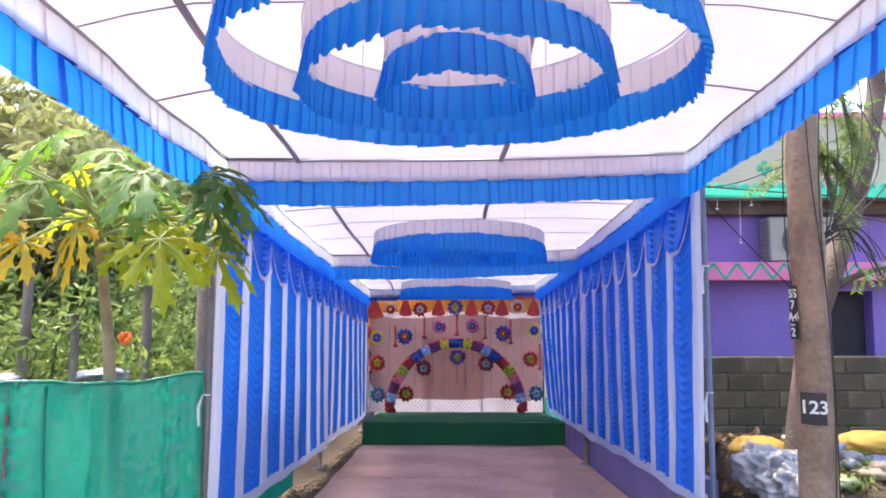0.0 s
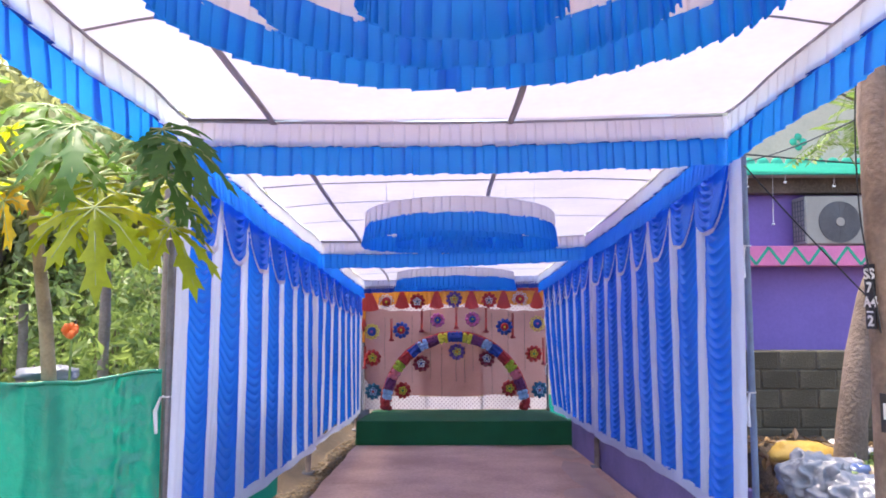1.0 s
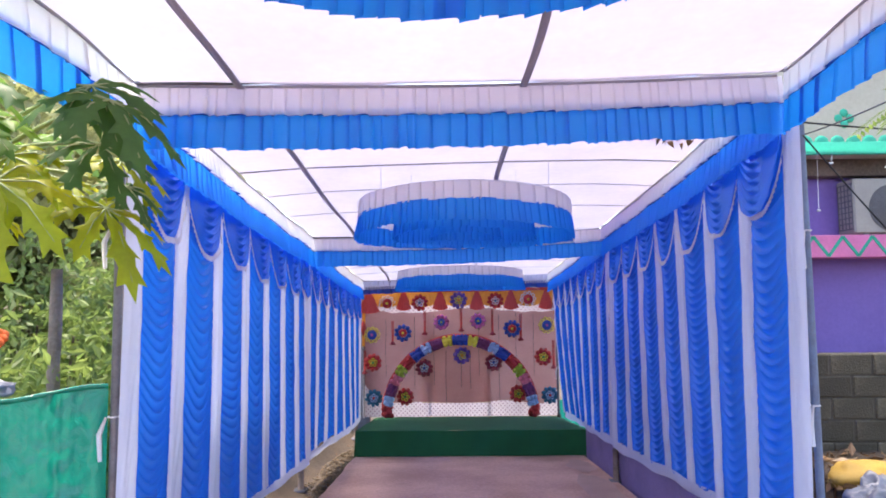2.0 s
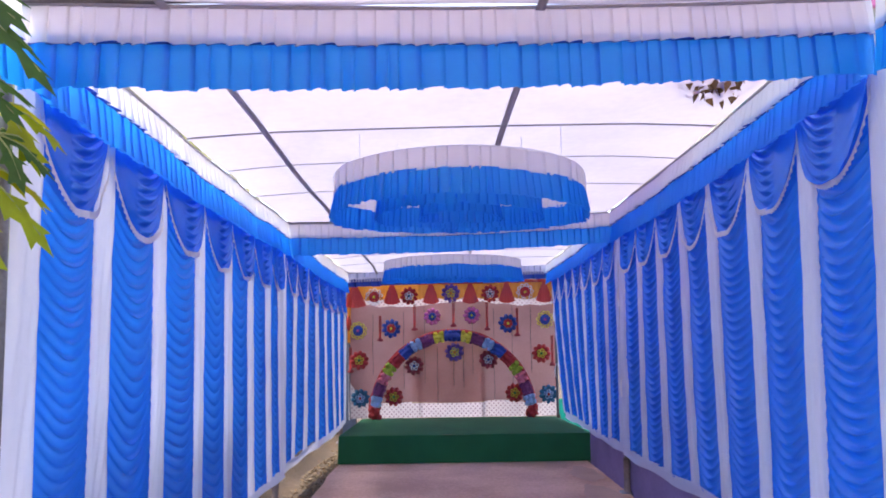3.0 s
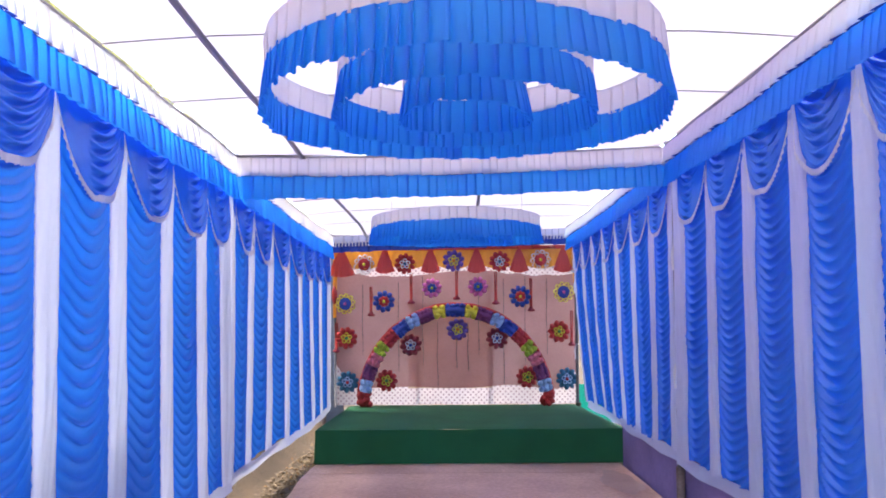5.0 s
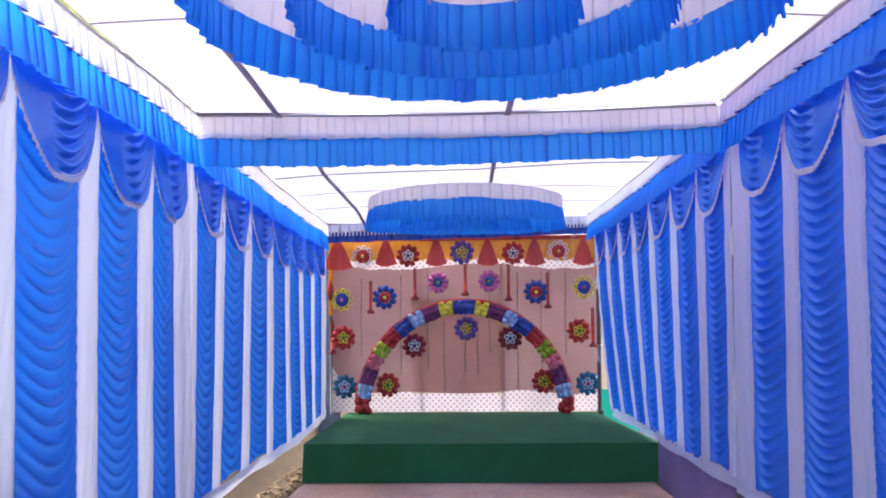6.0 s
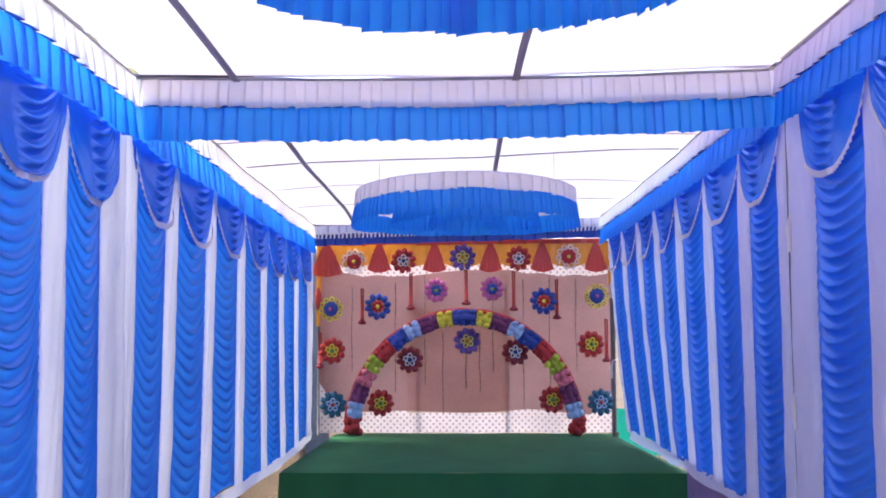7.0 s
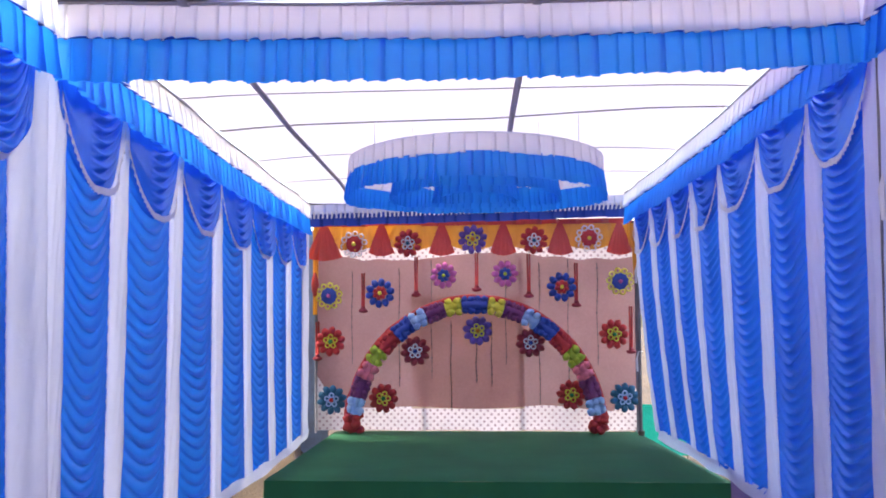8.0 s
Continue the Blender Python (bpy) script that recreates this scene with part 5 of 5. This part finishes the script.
part("top_hem", Shape().tube(hem, 0.016, 7, True, 0.5), TEAL, fence, "rolled teal cloth edge")
for d in (0.05, 1.45, 2.9, 4.35, 5.8):
    p = F0 + FD * d - FN * 0.05
    part("post", Shape().tube([(p.x, p.y, floor_z(p.x, p.y) - 0.1), (p.x, p.y, 1.27)], 0.022, 8, True, 0.3), STAKE, fence)
for d in (1.18, 1.75):
    p = F0 + FD * d + FN * 0.06
    part("seam", Shape().tube([(p.x + 0.01 * math.sin(z * 5), p.y, z) for z in np.linspace(1.22, -0.3, 16)], 0.012, 6, True, 0.4), TEAL, fence, "sewn teal seam")

# the same cloth runs on along the tent's far side
side = thing("side_cloth_fence", (-1.965, 7.4, floor_z(0, 7.4)), "teal green shade cloth hung along the outside of the tent", "fence")
rows = []
for z01 in np.linspace(0, 1, 12):
    rows.append([(-1.965 + 0.02 * noise.noise(Vector((y * 2, z01, 0))), y, floor_z(0, y) + 0.02 + 1.62 * z01) for y in np.linspace(4.95, 8.35, 40)])
part("shade_cloth", Shape().grid(rows), DENSE_TEAL, side)
for y in (4.97, 6.7, 8.33):
    part("post", Shape().tube([(-1.99, y, floor_z(0, y) - 0.1), (-1.99, y, floor_z(0, y) + 1.66)], 0.018, 8, True, 0.3), STAKE, side, "thin weathered wooden post")


# cloths that close the gaps at both ends of the backdrop
# the left sheet is added to mask outside light; its blue-grey imitates shade
for xa, xb, top, stuff_of, tone in ((-2.45, -1.70, 1.9, BLUE_PIPE, "added shade-toned blue-grey"), (2.72, 3.45, -0.62, TEAL, "teal green")):
    rear_cloth = thing("rear_cloth", ((xa + xb) / 2, 16.3, floor_z(0, 16.3)), f"{tone} cloth closing the gap beside the backdrop", "cloth", "cloths beside the backdrop")
    part("sheet", Shape().grid([[(x, 16.3 + 0.03 * noise.noise(Vector((x * 5, z, 3))), z) for x in np.linspace(xa, xb, 16)] for z in np.linspace(floor_z(0, 16.3), top, 14)]), stuff_of, rear_cloth)
    for x in (xa, xb):
        part("post", Shape().tube([(x, 16.33, floor_z(0, 16.3) - 0.1), (x, 16.33, top + 0.05)], 0.018, 8, True, 0.3), STAKE, rear_cloth, "thin weathered wooden post")


# ---- papaya tree ----
def papaya_leaf(s, stalk, root, c, out_dir, size, droop):
    """One palmate leaf with seven toothed lobes, on a long stalk."""
    root, c = Vector(root), Vector(c)
    d = Vector(out_dir).normalized()
    up = Vector((0, 0, 1))
    side = d.cross(up).normalized()
    d = (d - up * droop).normalized()
    side = (Matrix.Rotation(rnd(-0.55, 0.55), 3, d) @ side).normalized()
    nrm = side.cross(d).normalized()

    def at(r, a, lift=0.0):
        x, y = r * math.cos(a), r * math.sin(a)
        return c + d * x + side * y - up * (0.52 * r * r / max(size, 0.01)) + nrm * lift

    for k in range(7):
        a = radians(-150 + 50 * k) * 0.92
        ln = size * (1.0 - 0.28 * abs(a) / 2.6) * rnd(0.9, 1.1)
        half = radians(19)
        prof = [(0.30, 1.0), (0.38, 0.62), (0.49, 0.62), (0.66, 1.08), (0.64, 0.62), (0.72, 0.46), (0.89, 0.68), (0.86, 0.28)]
        mids = [(0.28, 0.045), (0.38, 0.05), (0.50, 0.05), (0.60, 0.045), (0.66, 0.04), (0.70, 0.04), (0.80, 0.03), (0.86, 0.02)]
        v = [at(0.0, 0)] + [at(r * ln, a - half * w, rnd(-0.02, 0.02) * size) for r, w in prof] + [at(1.0 * ln, a)]
        v += [at(r * ln, a + half * w, rnd(-0.02, 0.02) * size) for r, w in prof[::-1]]
        v += [at(r * ln, a, h * size) for r, h in mids]
        n, f = len(prof), []
        tip, first = n + 1, 2 * n + 2
        f += [(0, 1, first), (0, first, 2 * n + 1)]
        for i in range(n - 1):
            f.append((1 + i, 2 + i, first + i + 1, first + i))
            f.append((2 * n - i, 2 * n + 1 - i, first + i, first + i + 1))
        f += [(n, tip, first + n - 1), (tip, n + 2, first + n - 1)]
        s.add(v, f)
        stalk.tube([tuple(at(0, 0, 0.006)), tuple(at(0.45 * ln, a, 0.055 * size)), tuple(at(0.85 * ln, a, 0.028 * size))], [0.006, 0.004, 0.002], 4, False)
    m = root.lerp(c, 0.5) + Vector((0, 0, 0.10 * (c - root).length))
    stalk.tube([tuple(root.lerp(m, t).lerp(m.lerp(c, t), t)) for t in np.linspace(0, 1, 7)], [0.016 - 0.007 * t for t in np.linspace(0, 1, 7)], 6)


TX, TY = -2.66, 4.58
pap = thing("papaya_tree", (TX, TY, floor_z(TX, TY)), "papaya tree with a thin trunk and large lobed leaves, some yellow", "tree")
part("trunk", Shape().tube([(TX + 0.04 * math.sin(t * 3), TY - 0.35 * t * t, floor_z(TX, TY) - 0.1 + 3.0 * t) for t in np.linspace(0, 1, 16)], [0.060 - 0.02 * t for t in np.linspace(0, 1, 16)], 14, True, 0.12), PAP_BARK, pap)
HEAD = Vector((TX + 0.05, TY - 0.34, 2.52))
LEAVES = [  # the leaf's root, size, droop, tone
    ((-1.42, 3.66, 2.74), 0.45, 0.55, LEAF_DARK), ((-1.60, 4.22, 2.42), 0.27, 0.8, LEAF_DARK), ((-1.90, 3.40, 2.78), 0.42, 0.6, LEAF_DARK), ((-1.78, 4.00, 2.93), 0.38, 0.5, LEAF_DARK),
    ((-1.80, 3.45, 2.32), 0.42, 1.5, LEAF_LIME), ((-1.60, 4.00, 2.27), 0.42, 1.0, LEAF_LIME), ((-2.15, 4.10, 2.62), 0.38, 0.6, LEAF_LIME), ((-2.70, 4.02, 2.44), 0.36, 2.6, LEAF_YELLOW),
    ((-2.35, 4.08, 2.32), 0.30, 1.9, LEAF_LIME), ((-2.98, 3.80, 2.34), 0.34, 1.2, LEAF_YELLOW), ((-3.22, 3.85, 2.46), 0.36, 1.1, LEAF_YELLOW), ((-2.62, 3.50, 3.05), 0.44, 0.5, LEAF_PAP),
    ((-2.66, 3.46, 2.72), 0.42, 0.6, LEAF_PAP), ((-3.08, 3.80, 2.95), 0.42, 0.5, LEAF_PAP), ((-2.80, 4.20, 2.96), 0.36, 0.4, LEAF_LIME), ((-2.40, 3.95, 3.06), 0.38, 0.4, LEAF_PAP),
    ((-3.40, 3.90, 2.76), 0.42, 0.6, LEAF_LIME), ((-3.30, 3.55, 3.00), 0.42, 0.5, LEAF_PAP), ((-2.20, 3.80, 2.88), 0.38, 0.6, LEAF_PAP), ((-2.35, 4.90, 2.85), 0.42, 0.5, LEAF_PAP),
    ((-2.90, 4.95, 2.80), 0.42, 0.6, LEAF_PAP), ((-2.02, 4.40, 2.48), 0.36, 0.8, LEAF_LIME), ((-1.72, 4.38, 2.60), 0.36, 0.7, LEAF_LIME), ((-3.05, 4.45, 2.62), 0.36, 0.8, LEAF_LIME),
    ((-1.95, 3.75, 2.50), 0.36, 1.0, LEAF_LIME), ((-1.58, 3.80, 2.86), 0.42, 0.6, LEAF_DARK), ((-1.62, 3.95, 2.60), 0.38, 0.8, LEAF_DARK), ((-2.05, 3.60, 2.66), 0.38, 0.9, LEAF_PAP), ((-3.25, 3.45, 2.66), 0.40, 0.7, LEAF_PAP),
]
for c, size, droop, tone in LEAVES:
    size *= 0.95
    s, stalk = Shape(), Shape()
    o = Vector(c) - HEAD
    papaya_leaf(s, stalk, HEAD + Vector((0, 0, rnd(-0.12, 0.10))), c, (o.x, o.y - 0.45, 0), size, droop * 0.9)
    lf = part("leaf", s, tone, pap, "yellowing lobed leaf" if tone is LEAF_YELLOW else "")
    part("stalk", stalk, STALK, lf, "pale green leaf stalk")

# ---- garden behind the fence ----
def post(x, y, z1, r, label, category="post", lean=0.0):
    z0 = floor_z(x, y) - 0.15
    return single("garden_post", Shape().tube([(x + lean * t, y, z0 + (z1 - z0) * t) for t in np.linspace(0, 1, 12)], [r * (1 - 0.2 * t) for t in np.linspace(0, 1, 12)], 10, True, 0.3), STAKE, label, category, "posts in the garden")


post(-2.30, 5.75, 3.2, 0.10, "weathered mauve-grey wooden post behind the fence")
post(-2.10, 5.55, 2.0, 0.05, "thin weathered post beside a thicker one")
post(-4.35, 5.9, 2.3, 0.06, "grey wooden stake in the garden", lean=0.1)
post(-3.80, 6.0, 1.75, 0.05, "grey wooden stake in the garden")
post(-2.98, 5.9, 2.05, 0.055, "grey wooden stake with a cut top")
crumpled("white_bag", (-2.95, 5.0, 1.21), (0.22, 0.14, 0.06), BAG, "crumpled white bag laid over the fence top", "plastic bag")
crumpled("pale_sack", (-3.75, 4.6, 1.20), (0.24, 0.14, 0.07), BAG, "pale plastic sack laid over the fence top", "plastic bag")


def shrub(x, y, rx, ry, z1, n, size, tone, label, name="shrub"):
    b = thing(name, (x, y, floor_z(x, y)), label, "shrub" if name == "shrub" else "tree", "plants in the garden")
    z0 = floor_z(x, y) - 0.1
    for k in range(4):
        tip = (x + rnd(-0.6, 0.6) * rx, y + rnd(-0.6, 0.6) * ry, z0 + (z1 - z0) * rnd(0.6, 0.9))
        part("stem", Shape().tube([(x + rnd(-0.1, 0.1), y, z0), ((x + tip[0]) / 2, (y + tip[1]) / 2, (z0 + tip[2]) / 2 + 0.1), tip], [0.03, 0.022, 0.01], 7), BARK, b)
    s = Shape()
    lumps = 9
    for k in range(lumps):
        c = (x + rnd(-0.7, 0.7) * rx, y + rnd(-0.7, 0.7) * ry, z0 + (z1 - z0) * rnd(0.3, 0.92))
        q = rnd(0.35, 0.6)
        leaves(s, c, (rx * q, ry * q, (z1 - z0) * 0.20), n // lumps, size)
    part("leaves", s, tone, b, "", False)
    return b


for x, y, rx, ry, z1, n in ((-3.15, 6.3, 0.6, 0.6, 1.9, 1500), (-3.4, 6.6, 0.9, 0.7, 1.75, 1500), (-4.4, 6.4, 0.9, 0.7, 1.9, 1500), (-5.4, 6.0, 1.0, 0.8, 2.0, 1400), (-6.4, 5.4, 1.0, 0.8, 2.2, 1200),
                            (-3.6, 7.8, 0.8, 0.8, 2.3, 1500), (-4.6, 8.2, 1.2, 0.9, 2.5, 1600), (-6.2, 7.6, 1.3, 1.0, 2.7, 1500), (-3.1, 5.4, 0.4, 0.3, 1.45, 500), (-4.3, 9.6, 1.2, 0.8, 2.6, 1500), (-5.8, 9.8, 1.4, 0.9, 3.0, 1600), (-7.8, 9.0, 1.5, 1.0, 3.1, 1600), (-8.2, 6.4, 1.2, 1.0, 2.8, 1400), (-7.0, 12.0, 1.6, 1.0, 3.2, 1500)):
    shrub(x, y, rx, ry, z1, n, 0.13, LEAF_BUSH, "leafy dark green garden shrub behind the cloth fence")


def tree(x, y, h, spread, n, size, label):
    t = thing("garden_tree", (x, y, floor_z(x, y)), label, "tree", "trees behind the garden")
    z0 = floor_z(x, y) - 0.2
    part("trunk", Shape().tube([(x + 0.12 * math.sin(k * 2), y + 0.1 * math.cos(k * 3), z0 + h * 0.6 * k) for k in np.linspace(0, 1, 10)], [0.19 - 0.1 * k for k in np.linspace(0, 1, 10)], 12, True, 0.3), BARK, t)
    s = Shape()
    for k in range(12):
        a, q = rnd(0, 6.28), rnd(0.2, 0.9) * spread
        c = Vector((x + q * math.cos(a), y + q * math.sin(a), z0 + h * rnd(0.42, 0.97)))
        st0 = Vector((x, y, z0 + h * rnd(0.3, 0.55)))
        part("limb", Shape().tube([tuple(st0), tuple(st0.lerp(c, 0.5) + Vector((0, 0, 0.2))), tuple(c)], [0.07, 0.045, 0.015], 7, True, 0.3), BARK, t)
        leaves(s, c, (spread * 0.42, spread * 0.42, h * 0.13), n // 12, size)
    part("crown", s, LEAF_TREE, t, "", False)


for x, y, h, sp, n in ((-5.0, 10.5, 5.2, 1.7, 4200), (-6.6, 9.5, 6.6, 2.2, 5200), (-8.8, 8.0, 7.4, 2.4, 5200), (-10.5, 12.5, 8.5, 3.0, 4600), (-6.2, 14.0, 7.2, 2.4, 4600), (-4.4, 13.5, 5.0, 1.2, 2400), (-12.0, 6.5, 7.5, 2.6, 3600), (-5.2, 11.6, 6.0, 2.0, 4600), (-8.2, 11.2, 7.6, 2.6, 5200), (-14.0, 10.0, 9.0, 3.2, 4200), (-9.5, 16.0, 9.0, 3.2, 4200)):
    tree(x, y, h, sp, n, 0.27, "broad garden tree with loose olive green foliage")
s = Shape()
for k in range(9):
    a = 2 * math.pi * k / 9
    s.blob((-2.62 + 0.035 * math.cos(a), 4.70 + 0.02 * math.sin(a * 2), 1.56 + 0.035 * math.sin(a)), (0.028, 0.022, 0.028), 7, 5, 0.3)
bl = thing("orange_bloom", (-2.62, 4.72, 0.4), "single orange bloom on a thin stem behind the fence", "flower")
part("petals", s, FRUIT, bl)
part("stem", Shape().tube([(-2.66, 4.75, floor_z(0, 4.75)), (-2.64, 4.74, 0.8), (-2.62, 4.72, 1.54)], 0.008, 6), STALK, bl)

# ---- small things on the ground ----
st = Shape()
for _ in range(800):
    x, y = rnd(-2.0, -1.56), rnd(5.0, 14.5)
    r = rnd(0.007, 0.03)
    st.blob((x, y, floor_z(x, y) - 0.05 + r * 0.4), (r * rnd(0.8, 1.4), r, r * 0.7), 6, 4, 0.6)
single("gravel", st, PEBBLE, "small loose stones beside the concrete", "gravel", kind="stuff", smooth=False)
gl = Shape()
for _ in range(300):
    x, y = rnd(-2.0, -1.56), rnd(5.0, 14.5)
    leaves(gl, (x, y, floor_z(x, y) - 0.03), (0.02, 0.02, 0.008), 1, 0.08)
single("ground_litter", gl, DRY, "dry leaves scattered on the earth verge", "leaves", kind="stuff", smooth=False)
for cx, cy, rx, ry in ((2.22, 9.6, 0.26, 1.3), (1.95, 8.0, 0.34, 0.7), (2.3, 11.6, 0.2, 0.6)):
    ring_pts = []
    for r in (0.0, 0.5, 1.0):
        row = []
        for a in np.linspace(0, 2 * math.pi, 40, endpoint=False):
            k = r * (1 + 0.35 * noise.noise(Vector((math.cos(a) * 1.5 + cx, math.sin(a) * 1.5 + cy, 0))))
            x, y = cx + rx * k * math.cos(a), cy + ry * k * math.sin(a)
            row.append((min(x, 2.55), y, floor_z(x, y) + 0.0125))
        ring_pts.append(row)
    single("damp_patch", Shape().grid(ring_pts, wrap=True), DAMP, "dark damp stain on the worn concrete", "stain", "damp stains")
for k, (x, y, z) in enumerate(((3.2, 7.17, 2.98), (3.32, 7.17, 2.86), (3.27, 7.17, 2.70), (3.42, 7.17, 2.55), (3.62, 7.17, 3.05), (3.9, 7.17, 2.62), (4.05, 7.17, 3.1), (4.6, 7.17, 3.05))):
    s = Shape()
    s.tube([(x, y, z + 0.02), (x + 0.01, y, 3.19)], 0.0025, 5)
    s.blob((x, y, z), (0.022, 0.016, 0.012), 8, 5, 0.3)
    single("hanging_bulb", s, SIGN_WHITE, "small white bulb on a thin wire under the roof edge", "string light", "string lights on the house")
